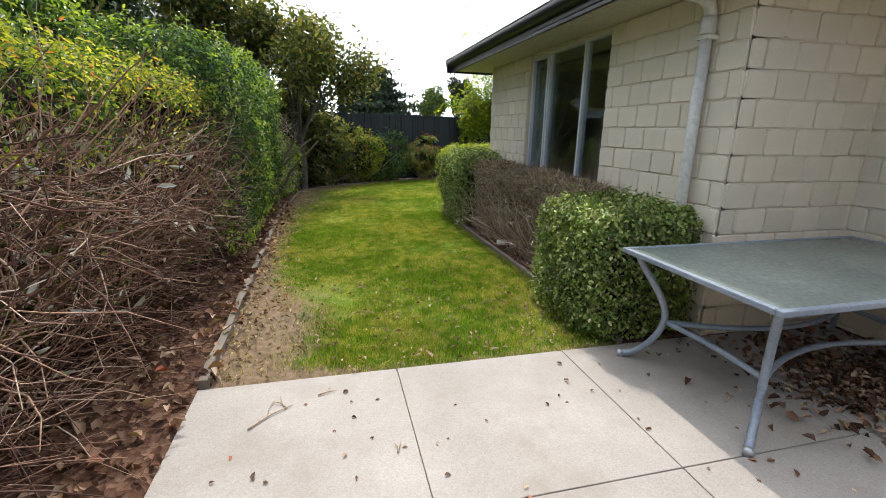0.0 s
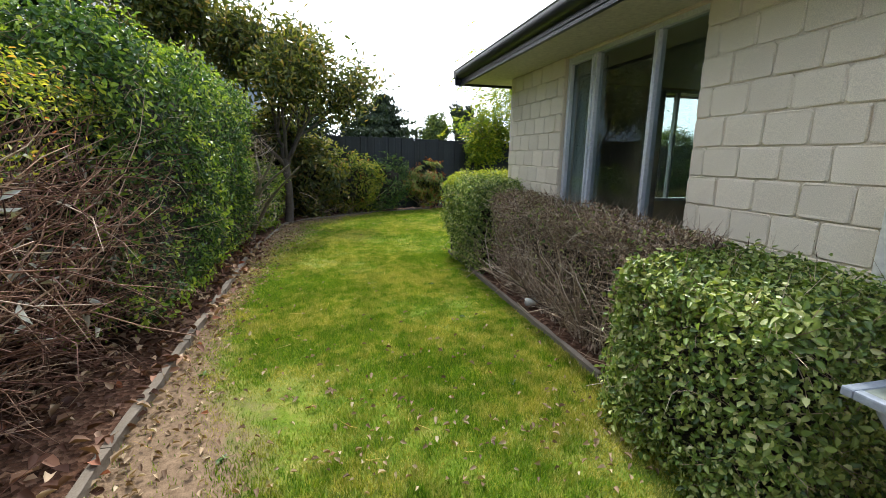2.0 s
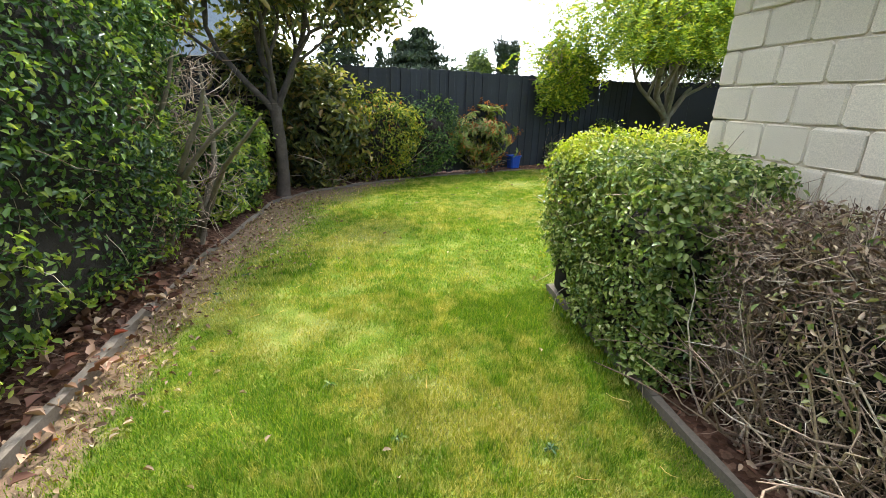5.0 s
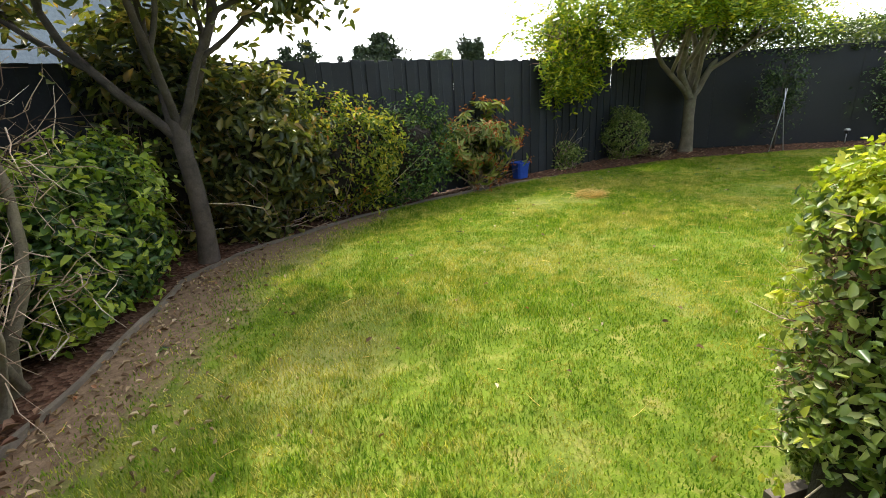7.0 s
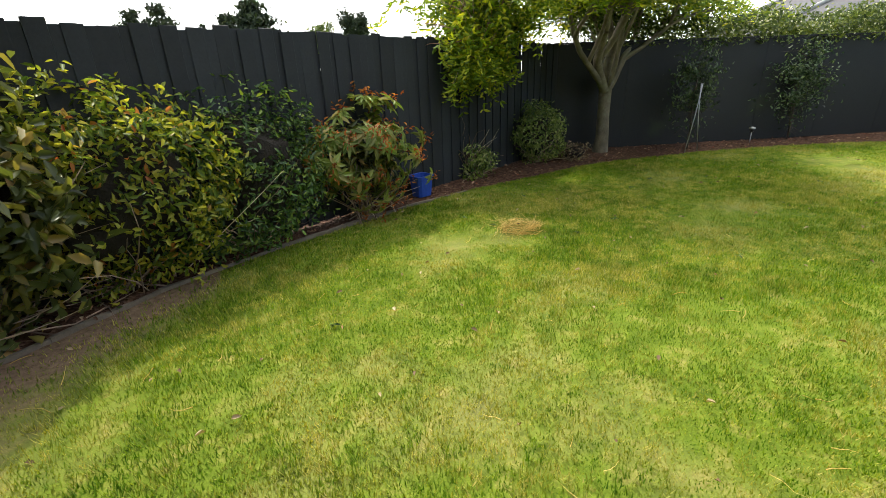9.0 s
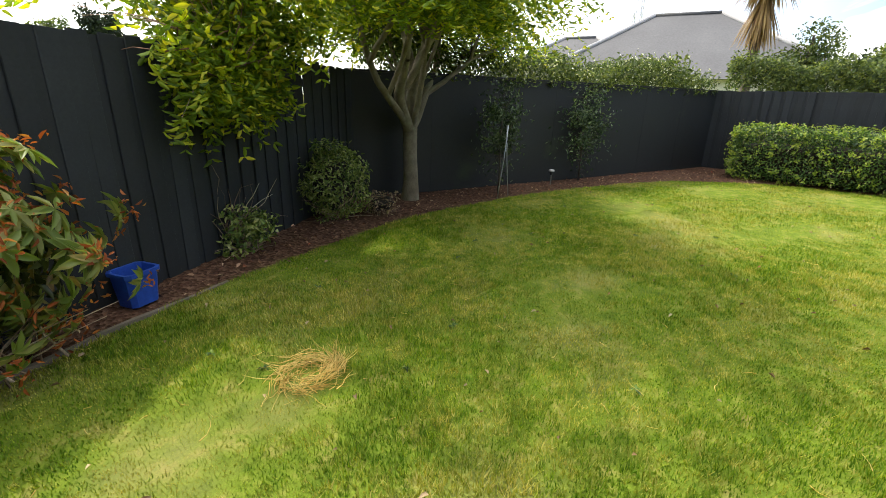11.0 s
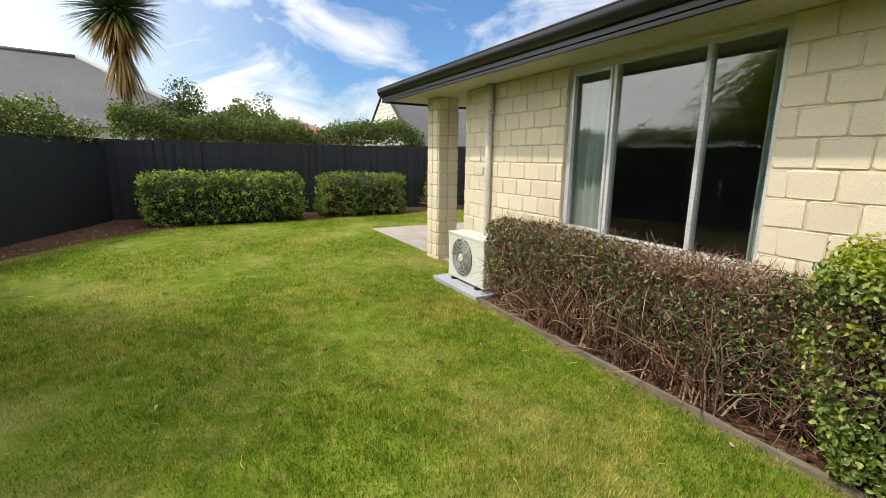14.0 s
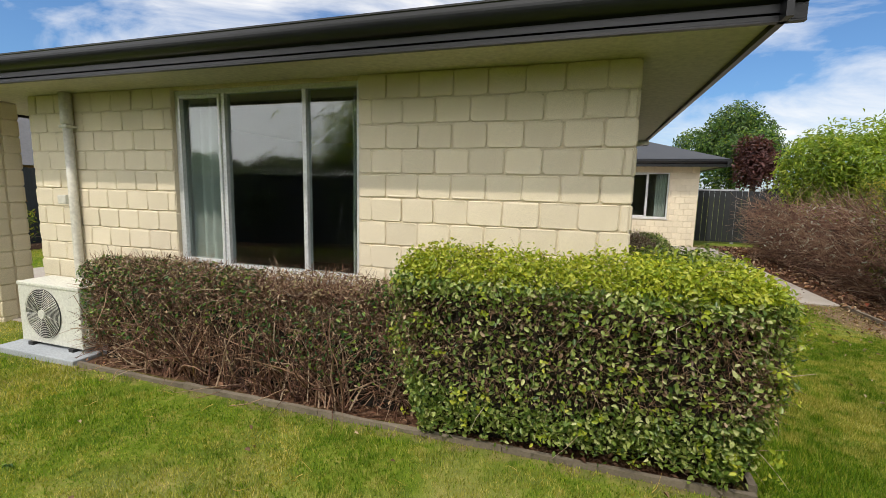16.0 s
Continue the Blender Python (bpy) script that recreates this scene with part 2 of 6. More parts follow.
M_GROUND = ground_mat()
M_GLASS = glass_mat()
M_BLOCK = surface("cream_concrete_block", (0.70, 0.615, 0.465), (0.78, 0.70, 0.55), 2.0, 190, 0.9, bump=0.3, dist=0.003, vary=0.06, stain=(0.52, 0.33, 0.17), stain_scale=5.5, stain_at=(0.66, 0.86))
M_MORTAR = surface("cream_mortar", (0.62, 0.54, 0.40), (0.70, 0.61, 0.46), 3, 120, 0.95, bump=0.4)
M_FASCIA = surface("charcoal_fascia_paint", (0.006, 0.0065, 0.009), (0.010, 0.0105, 0.0135), 1.2, 30, 0.36, bump=0.05)
M_SOFFIT = surface("cream_soffit_paint", (0.45, 0.42, 0.30), (0.50, 0.47, 0.34), 0.8, 25, 0.6, bump=0.03)
M_ROOF = surface("charcoal_roof_metal", (0.03, 0.032, 0.036), (0.045, 0.047, 0.05), 0.8, 40, 0.5, bump=0.05)
M_ALU = surface("silver_aluminium", (0.62, 0.64, 0.66), (0.7, 0.72, 0.74), 1.5, 60, 0.38, 0.25, bump=0.03)
M_PIPE = surface("cream_grey_pipe_paint", (0.58, 0.56, 0.49), (0.66, 0.64, 0.57), 2.0, 30, 0.4, bump=0.04)
M_CONC = surface("pale_concrete", (0.31, 0.275, 0.24), (0.415, 0.375, 0.335), 1.3, 130, 0.88, bump=0.35, dist=0.003, vary=0.04, stain=(0.25, 0.21, 0.165), stain_scale=1.6, stain_at=(0.5, 0.82))
M_TIMBER = surface("weathered_timber", (0.14, 0.115, 0.088), (0.22, 0.185, 0.14), 4, 80, 0.9, bump=0.5, vary=0.15)
M_FENCE = surface("black_stained_paling", (0.011, 0.0145, 0.0175), (0.023, 0.027, 0.031), 2.2, 45, 0.75, bump=0.5, vary=0.22, stain=(0.05, 0.05, 0.043), stain_scale=1.8, stain_at=(0.62, 0.9))
M_PANEL = surface("black_painted_panel", (0.0065, 0.0085, 0.0095), (0.011, 0.0135, 0.0145), 0.7, 30, 0.65, bump=0.15, stain=(0.035, 0.05, 0.018), stain_scale=0.8, stain_at=(0.62, 0.85))
M_TABLE = surface("blue_grey_metal_paint", (0.23, 0.27, 0.33), (0.33, 0.37, 0.43), 3, 50, 0.42, 0.2, bump=0.1, stain=(0.5, 0.5, 0.48), stain_scale=6, stain_at=(0.62, 0.8))
M_TOP = surface("dusty_frosted_glass", (0.16, 0.19, 0.17), (0.235, 0.265, 0.235), 1.8, 40, 0.22, bump=0.04, stain=(0.42, 0.42, 0.38), stain_scale=3, stain_at=(0.6, 0.85))
M_BLUE = surface("blue_plastic", (0.01, 0.055, 0.34), (0.02, 0.085, 0.43), 3, 30, 0.45, bump=0.08)
M_WHITE = surface("white_enamel", (0.68, 0.68, 0.62), (0.76, 0.76, 0.7), 2, 40, 0.45, bump=0.04)
M_GREYSLAB = surface("grey_plastic_plinth", (0.33, 0.36, 0.4), (0.4, 0.43, 0.47), 2, 60, 0.8, bump=0.15)
M_DARK = surface("dark_plastic", (0.015, 0.015, 0.016), (0.03, 0.03, 0.03), 3, 60, 0.5, bump=0.05)
M_CURTAIN = surface("grey_curtain_cloth", (0.58, 0.58, 0.55), (0.66, 0.66, 0.63), 2, 200, 0.9, bump=0.2)
M_ROOM = surface("room_plaster", (0.32, 0.29, 0.25), (0.38, 0.35, 0.3), 1, 40, 0.9, bump=0.05)
M_CARPET = surface("room_carpet", (0.10, 0.085, 0.07), (0.14, 0.12, 0.1), 2, 200, 0.95, bump=0.2)
M_BARK = surface("grey_lichened_bark", (0.13, 0.11, 0.07), (0.25, 0.215, 0.15), 7, 55, 0.95, bump=0.9, dist=0.01, stain=(0.23, 0.235, 0.15), stain_scale=5, stain_at=(0.55, 0.72))
M_DARKBARK = surface("dark_bark", (0.06, 0.048, 0.037), (0.13, 0.105, 0.08), 8, 60, 0.95, bump=0.9, dist=0.008)
# inner twig mass, its colour darkened to stand in for shade inside foliage
M_SHADE_CORE = surface("hedge_inner_twig_shade", (0.014, 0.011, 0.008), (0.03, 0.023, 0.016), 9, 70, 1.0, bump=1.0, dist=0.02)
M_ROOFGREY = surface("grey_roof_metal", (0.085, 0.085, 0.09), (0.115, 0.115, 0.12), 0.5, 12, 0.65, bump=0.1)
M_ROOFRED = surface("red_tile_roof", (0.32, 0.12, 0.085), (0.4, 0.165, 0.12), 1, 14, 0.8, bump=0.3)
M_BOARD = surface("cream_weatherboard", (0.66, 0.64, 0.58), (0.74, 0.72, 0.66), 1, 20, 0.6, bump=0.05)
M_CLADDING = surface("blue_grey_cladding", (0.27, 0.32, 0.38), (0.34, 0.39, 0.45), 1, 20, 0.6, bump=0.05)
M_REDBRICK = surface("brown_brick", (0.2, 0.095, 0.06), (0.3, 0.15, 0.1), 4, 40, 0.9, bump=0.3)
M_STEEL = surface("galvanised_steel", (0.45, 0.46, 0.48), (0.55, 0.56, 0.58), 3, 40, 0.45, 0.6, bump=0.05)

M_LAURUS = leaf_mat("mid_green_shrub_leaf", [(0.0, (0.018, 0.048, 0.016)), (0.4, (0.05, 0.11, 0.03)), (0.8, (0.12, 0.21, 0.045)), (1.0, (0.28, 0.35, 0.07))], 0.33, 0.3)
M_GOLDTOP = leaf_mat("gold_tinged_leaf", [(0.0, (0.04, 0.085, 0.02)), (0.4, (0.15, 0.21, 0.035)), (0.85, (0.45, 0.43, 0.06)), (0.93, (0.5, 0.46, 0.1)), (1.0, (0.5, 0.14, 0.05))], 0.42, 0.48)
M_BOX = leaf_mat("small_hedge_leaf", [(0.0, (0.05, 0.10, 0.025)), (0.4, (0.17, 0.25, 0.05)), (0.8, (0.34, 0.40, 0.12)), (1.0, (0.60, 0.60, 0.32))], 0.33, 0.28)
M_BOXTOP = leaf_mat("yellow_green_hedge_leaf", [(0.0, (0.17, 0.25, 0.025)), (0.5, (0.34, 0.40, 0.035)), (1.0, (0.55, 0.54, 0.09))], 0.4)
M_CAMELLIA = leaf_mat("dark_glossy_leaf", [(0.0, (0.016, 0.036, 0.015)), (0.6, (0.06, 0.105, 0.045)), (1.0, (0.18, 0.24, 0.11))], 0.28, 0.2)
M_OLIVE = leaf_mat("olive_tree_leaf", [(0.0, (0.042, 0.058, 0.022)), (0.5, (0.11, 0.135, 0.042)), (0.85, (0.27, 0.26, 0.075)), (1.0, (0.34, 0.22, 0.09))], 0.3, 0.4)
M_LOCUST = leaf_mat("yellow_green_leaflet", [(0.0, (0.08, 0.14, 0.014)), (0.5, (0.2, 0.3, 0.02)), (0.8, (0.40, 0.46, 0.03)), (1.0, (0.62, 0.56, 0.05))], 0.5, 0.5)
M_RHODO = leaf_mat("long_dull_green_leaf", [(0.0, (0.12, 0.19, 0.04)), (0.5, (0.27, 0.34, 0.09)), (0.8, (0.36, 0.37, 0.15)), (1.0, (0.45, 0.36, 0.15))], 0.4, 0.42)
M_RUST = leaf_mat("rust_seed_head", [(0.0, (0.22, 0.05, 0.015)), (0.6, (0.46, 0.13, 0.03)), (1.0, (0.56, 0.25, 0.07))], 0.6, 0.3)
M_DRYLEAF = leaf_mat("dry_leaf_litter", [(0.0, (0.06, 0.026, 0.016)), (0.4, (0.15, 0.065, 0.04)), (0.75, (0.34, 0.2, 0.13)), (0.93, (0.52, 0.39, 0.28)), (1.0, (0.3, 0.05, 0.02))], 0.7, 0.1)
M_SILVER = leaf_mat("pale_dead_leaf", [(0.0, (0.3, 0.3, 0.27)), (0.6, (0.5, 0.5, 0.47)), (1.0, (0.62, 0.61, 0.56))], 0.35, 0.15)
M_BROWNSPRIG = leaf_mat("brown_dying_sprig", [(0.0, (0.075, 0.045, 0.032)), (0.5, (0.22, 0.135, 0.09)), (0.8, (0.52, 0.39, 0.29)), (1.0, (0.22, 0.24, 0.07))], 0.6, 0.12)
M_FARGREEN = leaf_mat("far_foliage", [(0.0, (0.04, 0.065, 0.02)), (0.6, (0.09, 0.135, 0.035)), (1.0, (0.22, 0.26, 0.06))], 0.55, 0.3)
M_PINE = leaf_mat("dark_conifer_foliage", [(0.0, (0.014, 0.026, 0.013)), (0.6, (0.028, 0.045, 0.02)), (1.0, (0.05, 0.065, 0.03))], 0.7, 0.1)
M_PLUM = leaf_mat("purple_leaf", [(0.0, (0.04, 0.015, 0.018)), (1.0, (0.12, 0.045, 0.045))], 0.5, 0.3)
M_SWORD = leaf_mat("green_sword_leaf", [(0.0, (0.03, 0.055, 0.016)), (1.0, (0.10, 0.14, 0.045))], 0.4, 0.2)
M_SWORDDRY = leaf_mat("dry_sword_leaf", [(0.0, (0.16, 0.09, 0.035)), (1.0, (0.4, 0.26, 0.11))], 0.6, 0.2)
M_PETAL = leaf_mat("white_petal", [(0.0, (0.6, 0.6, 0.52)), (1.0, (0.8, 0.8, 0.74))], 0.6, 0.3)
M_LIME = leaf_mat("lime_young_leaf", [(0.0, (0.13, 0.22, 0.03)), (0.6, (0.25, 0.35, 0.05)), (1.0, (0.42, 0.47, 0.08))], 0.35, 0.4)
M_PALELEAF = leaf_mat("pale_tan_fallen_leaf", [(0.0, (0.11, 0.06, 0.035)), (0.4, (0.24, 0.155, 0.09)), (0.85, (0.43, 0.32, 0.21)), (0.96, (0.55, 0.45, 0.32)), (1.0, (0.36, 0.11, 0.04))], 0.65, 0.15)
M_CAP = surface("pale_grey_ridge_cap", (0.34, 0.34, 0.35), (0.4, 0.4, 0.41), 1, 20, 0.5, bump=0.05)
M_GRASS = grass_mat()
M_STRAW = leaf_mat("straw_stalk", [(0.0, (0.58, 0.38, 0.10)), (1.0, (0.82, 0.62, 0.24))], 0.7, 0.2)
M_REDTWIG = twig_mat("red_brown_twig", [(0.0, (0.055, 0.026, 0.019)), (0.45, (0.21, 0.10, 0.066)), (0.8, (0.42, 0.26, 0.17)), (1.0, (0.52, 0.41, 0.3))])
M_GREYTWIG = twig_mat("grey_brown_twig", [(0.0, (0.09, 0.055, 0.036)), (0.4, (0.32, 0.22, 0.15)), (0.8, (0.6, 0.465, 0.33)), (1.0, (0.76, 0.66, 0.52))])

# ---------------------------------------------------------------- builders
rng = np.random.default_rng(7)


def arr_mesh(name, verts, polys, mat, smooth=False):
    """A mesh from an array of corners and an array of equal-sided faces."""
    verts, polys = np.asarray(verts, dtype=np.float32), np.asarray(polys, dtype=np.int32)
    me = bpy.data.meshes.new(name)
    k = polys.shape[1]
    me.vertices.add(len(verts))
    me.vertices.foreach_set("co", verts.ravel())
    me.loops.add(polys.size)
    me.loops.foreach_set("vertex_index", polys.ravel())
    me.polygons.add(len(polys))
    me.polygons.foreach_set("loop_start", np.arange(0, polys.size, k, dtype=np.int32))
    if smooth:
        me.polygons.foreach_set("use_smooth", np.ones(len(polys), dtype=bool))
    me.update(calc_edges=True)
    me.materials.append(mat)
    return me


def put(name, me, parent=None, label="", kind=""):
    ob = new(name, me)
    ob.parent = parent
    return tagged(ob, label=label, kind=kind)


def bm_mesh(name, bm, mat, smooth=False):
    me = bpy.data.meshes.new(name)
    bm.to_mesh(me)
    bm.free()
    me.materials.append(mat)
    if smooth:
        for f in me.polygons:
            f.use_smooth = True
    return me


def part(name, bm, mat, parent=None, label="", kind="", smooth=False):
    return put(name, bm_mesh(name, bm, mat, smooth), parent, label, kind)


def thing(name, x, y, z, label, category, group="", kind=""):
    ob = new(name)
    ob.location = (x, y, z)
    ob.empty_display_size = 0.1
    return tagged(ob, label, category, group, kind)


def box(bm, x0, x1, y0, y1, z0, z1, bevel=0.0, m=None):
    r = bmesh.ops.create_cube(bm, size=1.0)
    vs = r["verts"]
    for v in vs:
        v.co = Vector(((x0 + x1) / 2 + v.co.x * (x1 - x0), (y0 + y1) / 2 + v.co.y * (y1 - y0), (z0 + z1) / 2 + v.co.z * (z1 - z0)))
        if m:
            v.co = m @ v.co
    if bevel:
        es = list({e for v in vs for e in v.link_edges})
        bmesh.ops.bevel(bm, geom=es, offset=bevel, segments=2, affect="EDGES", profile=0.6)
    return bm


def boxes(*specs, bevel=0.0):
    bm = bmesh.new()
    for s in specs:
        box(bm, *s, bevel=bevel)
    return bm


def tube_arrays(path, radii, sides=8):
    path = np.asarray(path, dtype=float)
    n = len(path)
    tang = np.gradient(path, axis=0)
    tang /= np.linalg.norm(tang, axis=1)[:, None] + 1e-9
    ref = np.array([0.31, 0.17, 0.93]) if abs(tang[:, 2]).mean() < 0.85 else np.array([1.0, 0.1, 0.0])
    u = np.cross(tang, ref)
    u /= np.linalg.norm(u, axis=1)[:, None] + 1e-9
    w = np.cross(tang, u)
    a = np.linspace(0, 2 * np.pi, sides, endpoint=False)
    r = np.broadcast_to(np.asarray(radii, dtype=float), (n,))
    v = path[:, None] + r[:, None, None] * (np.cos(a)[None, :, None] * u[:, None] + np.sin(a)[None, :, None] * w[:, None])
    i, j = np.meshgrid(np.arange(n - 1), np.arange(sides), indexing="ij")
    j2 = (j + 1) % sides
    f = np.stack([i * sides + j, i * sides + j2, (i + 1) * sides + j2, (i + 1) * sides + j], -1).reshape(-1, 4)
    return v.reshape(-1, 3), f


def tubes_mesh(name, items, mat, sides=8):
    vs, fs, o = [], [], 0
    for path, radii in items:
        v, f = tube_arrays(path, radii, sides)
        vs.append(v)
        fs.append(f + o)
        o += len(v)
    return arr_mesh(name, np.concatenate(vs), np.concatenate(fs), mat, True)


def tube_part(name, path, radii, mat, parent=None, sides=10, label=""):
    v, f = tube_arrays(path, radii, sides)
    me = arr_mesh(name, v, f, mat, True)
    bm = bmesh.new()
    bm.from_mesh(me)
    bmesh.ops.holes_fill(bm, edges=[e for e in bm.edges if e.is_boundary], sides=0)
    bm.to_mesh(me)
    bm.free()
    return put(name, me, parent, label)


def unit(v):
    return v / (np.linalg.norm(v, axis=-1, keepdims=True) + 1e-9)


def leaves_mesh(name, pos, nrm, size, mat, width=0.5, jitter=0.7, along=None, fold=0.18):
    """Pointed oval leaves, folded along the midrib, facing roughly along nrm."""
    pos, nrm = np.asarray(pos, dtype=float), np.asarray(nrm, dtype=float)
    n = len(pos)
    nr = unit(nrm + jitter * rng.normal(size=(n, 3)))
    d = rng.normal(size=(n, 3)) if along is None else np.asarray(along) + 0.25 * rng.normal(size=(n, 3))
    d = unit(d - nr * (d * nr).sum(1, keepdims=True))
    s = np.cross(nr, d)
    L = np.broadcast_to(size, (n,)) * rng.uniform(0.65, 1.3, n)
    W = L * width * 0.5
    c = lambda a, b, h: pos + d * (L * a)[:, None] + s * (W * b)[:, None] + nr * (L * h)[:, None]
    v = np.stack([c(0, 0, 0), c(0.3, -0.95, fold), c(0.68, -0.75, fold * 0.6), c(1, 0, -0.08), c(0.68, 0.75, fold * 0.6), c(0.3, 0.95, fold)], 1)
    o = np.arange(n)[:, None] * 6
    f = np.concatenate([o + np.array([[0, 1, 2, 3]]), o + np.array([[0, 3, 4, 5]])])
    return arr_mesh(name, v.reshape(-1, 3), f, mat)


def twigs_mesh(name, start, step, length, radius, mat, bend=0.35, segs=3):
    """Thin crooked twigs with three sides, tapering."""
    start = np.asarray(start, dtype=float)
    n = len(start)
    d = unit(np.asarray(step, dtype=float))
    L = np.broadcast_to(length, (n,)) * rng.uniform(0.6, 1.3, n)
    R = np.broadcast_to(radius, (n,)) * rng.uniform(0.6, 1.4, n)
    rings, p = [], start
    for k in range(segs + 1):
        u = unit(np.cross(d, np.array([0.3, 0.5, 0.8])))
        w = np.cross(d, u)
        r = R * (1 - 0.75 * k / segs)
        rings.append(np.stack([p + r[:, None] * (math.cos(a) * u + math.sin(a) * w) for a in (0, 2.094, 4.189)], 1))
        d = unit(d + bend * rng.normal(size=(n, 3)))
        p = p + d * (L / segs)[:, None]
    v = np.stack(rings, 1).reshape(n, -1, 3)
    base = np.array([[k * 3 + j, k * 3 + (j + 1) % 3, k * 3 + 3 + (j + 1) % 3, k * 3 + 3 + j] for k in range(segs) for j in range(3)])
    f = (np.arange(n)[:, None, None] * (3 * (segs + 1)) + base[None]).reshape(-1, 4)
    return arr_mesh(name, v.reshape(-1, 3), f, mat)


def lump(p, k=2.3, seed=0.0):
    """A smooth uneven swell between about -1 and 1."""
    x, y, z = p[..., 0] + seed, p[..., 1] - seed * 0.7, p[..., 2] + seed * 0.3
    return (np.sin(k * x + 1.3 * np.sin(k * 0.8 * z + 1)) + np.sin(k * 1.2 * y + np.sin(k * z)) + np.sin(k * 1.4 * z + 1.7 * np.sin(k * 0.6 * x + k * 0.5 * y))) / 3


def rbox_points(n, half, r, bottom=False):
    """Points and normals on a box with rounded edges, standing on z = 0."""
    hx, hy, hz = half
    areas = np.array([hy * hz, hy * hz, hx * hz, hx * hz, hx * hy, hx * hy * (1 if bottom else 0)])
    f = rng.choice(6, n, p=areas / areas.sum())
    q = rng.uniform(-1, 1, (n, 3))
    for i, (ax, s) in enumerate(((0, -1), (0, 1), (1, -1), (1, 1), (2, 1), (2, -1))):
        q[f == i, ax] = s
    return round_box(q * np.array(half), half, r)


def round_box(p, half, r):
    h = np.array(half)
    inner = np.clip(p, -(h - r), h - r)
    d = unit(p - inner)
    return inner + d * r + np.array([0, 0, h[2]]), d


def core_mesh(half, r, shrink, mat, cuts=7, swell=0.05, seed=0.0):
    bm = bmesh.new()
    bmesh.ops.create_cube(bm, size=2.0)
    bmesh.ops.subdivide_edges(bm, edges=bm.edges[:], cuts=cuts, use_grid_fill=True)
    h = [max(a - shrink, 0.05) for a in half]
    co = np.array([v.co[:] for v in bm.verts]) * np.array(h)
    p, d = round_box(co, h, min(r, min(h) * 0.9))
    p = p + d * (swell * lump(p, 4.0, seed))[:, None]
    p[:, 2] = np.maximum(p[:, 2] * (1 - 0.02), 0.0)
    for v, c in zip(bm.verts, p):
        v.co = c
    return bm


def hedge(name, x0, x1, y0, y1, h, label, mat, n, size, r=0.25, swell=0.05, depth=0.08, mat_top=None, brown=None, seed=0.0, jitter=0.95, width=0.58, group="", category="hedge", z=0.0, foot=0.0, sprigs=0, sprig_mat=None):
    """A clipped hedge: a woody middle coloured dark as the shade within, leaves over it, bare twigs where it dies back.
    """
    half = ((x1 - x0) / 2, (y1 - y0) / 2, h / 2)
    t = thing(name, (x0 + x1) / 2, (y0 + y1) / 2, z, label, category, group)
    put("dark_shade_core", bm_mesh("dark_shade_core", core_mesh(half, r, 0.15, M_SHADE_CORE, seed=seed), M_SHADE_CORE), t)
    p, d = rbox_points(n, half, r)
    p = p + d * (swell * lump(p, 3.1, seed) + 0.028 * rng.normal(size=len(p)) + 0.025 * lump(p, 11.0, seed) - np.abs(rng.normal(size=len(p))) * depth * 0.75)[:, None]
    p[:, 2] = np.maximum(p[:, 2], 0.03)
    p[:, 0] -= np.sign(p[:, 0]) * np.clip(np.abs(p[:, 0]) - half[0] + 0.35, 0, 1) * foot * np.clip(1 - p[:, 2] / 0.55, 0, 1)
    top = (d[:, 2] > 0.45) | (p[:, 2] > h - 0.1 + 0.03 * lump(p, 6))
    gone = np.zeros(len(p), dtype=bool)
    if brown:
        gone = brown(p, d) & (rng.uniform(size=len(p)) < 0.66)
    sides = ~gone & ~(top if mat_top else np.zeros(len(p), dtype=bool))
    if sides.any():
        put("foliage", leaves_mesh("foliage", p[sides], d[sides] + [0, 0, 0.35], size, mat, width, jitter), t, kind="stuff")
    if mat_top:
        s = ~gone & top
        put("young_leaves", leaves_mesh("young_leaves", p[s], d[s] + [0, 0, 0.4], size * 0.82, mat_top, width, jitter), t, "yellow-green young leaves", "stuff")
    if sprigs:
        c, e = rbox_points(sprigs, half, r)
        c = c + e * (swell * lump(c, 3.1, seed) + rng.uniform(-0.02, min(0.09, swell * 1.1), sprigs))[:, None]
        q, qe = np.repeat(c, 9, 0), np.repeat(e, 9, 0)
        q = q + rng.normal(size=q.shape) * size * 0.55
        q[:, 2] = np.maximum(q[:, 2], 0.04)
        put("young_shoot_mass", leaves_mesh("young_shoot_mass", q, qe + [0, 0, 0.6], size * 0.95, sprig_mat or M_LIME, width, 0.8), t, "lighter young shoots", "stuff")
        put("twig_tangle", twigs_mesh("twig_tangle", c - e * 0.15, e + 0.7 * rng.normal(size=e.shape), 0.26, 0.003, M_GREYTWIG), t, kind="stuff")
    if gone.any():
        g = np.where(gone)[0]
        g = g[rng.uniform(size=len(g)) < 0.5]
        put("bare_twig_tangle", twigs_mesh("bare_twig_tangle", p[g] - d[g] * 0.10, d[g] + 0.7 * rng.normal(size=(len(g), 3)), 0.16, 0.0022, M_REDTWIG), t, "bare grey-brown twigs", "stuff")
        k = g[rng.uniform(size=len(g)) < 0.5]
        put("dead_leaves", leaves_mesh("dead_leaves", p[k] - d[k] * 0.03, d[k], size * 0.9, M_BROWNSPRIG, width, 0.9), t, "brown dead leaves", "stuff")
    return t


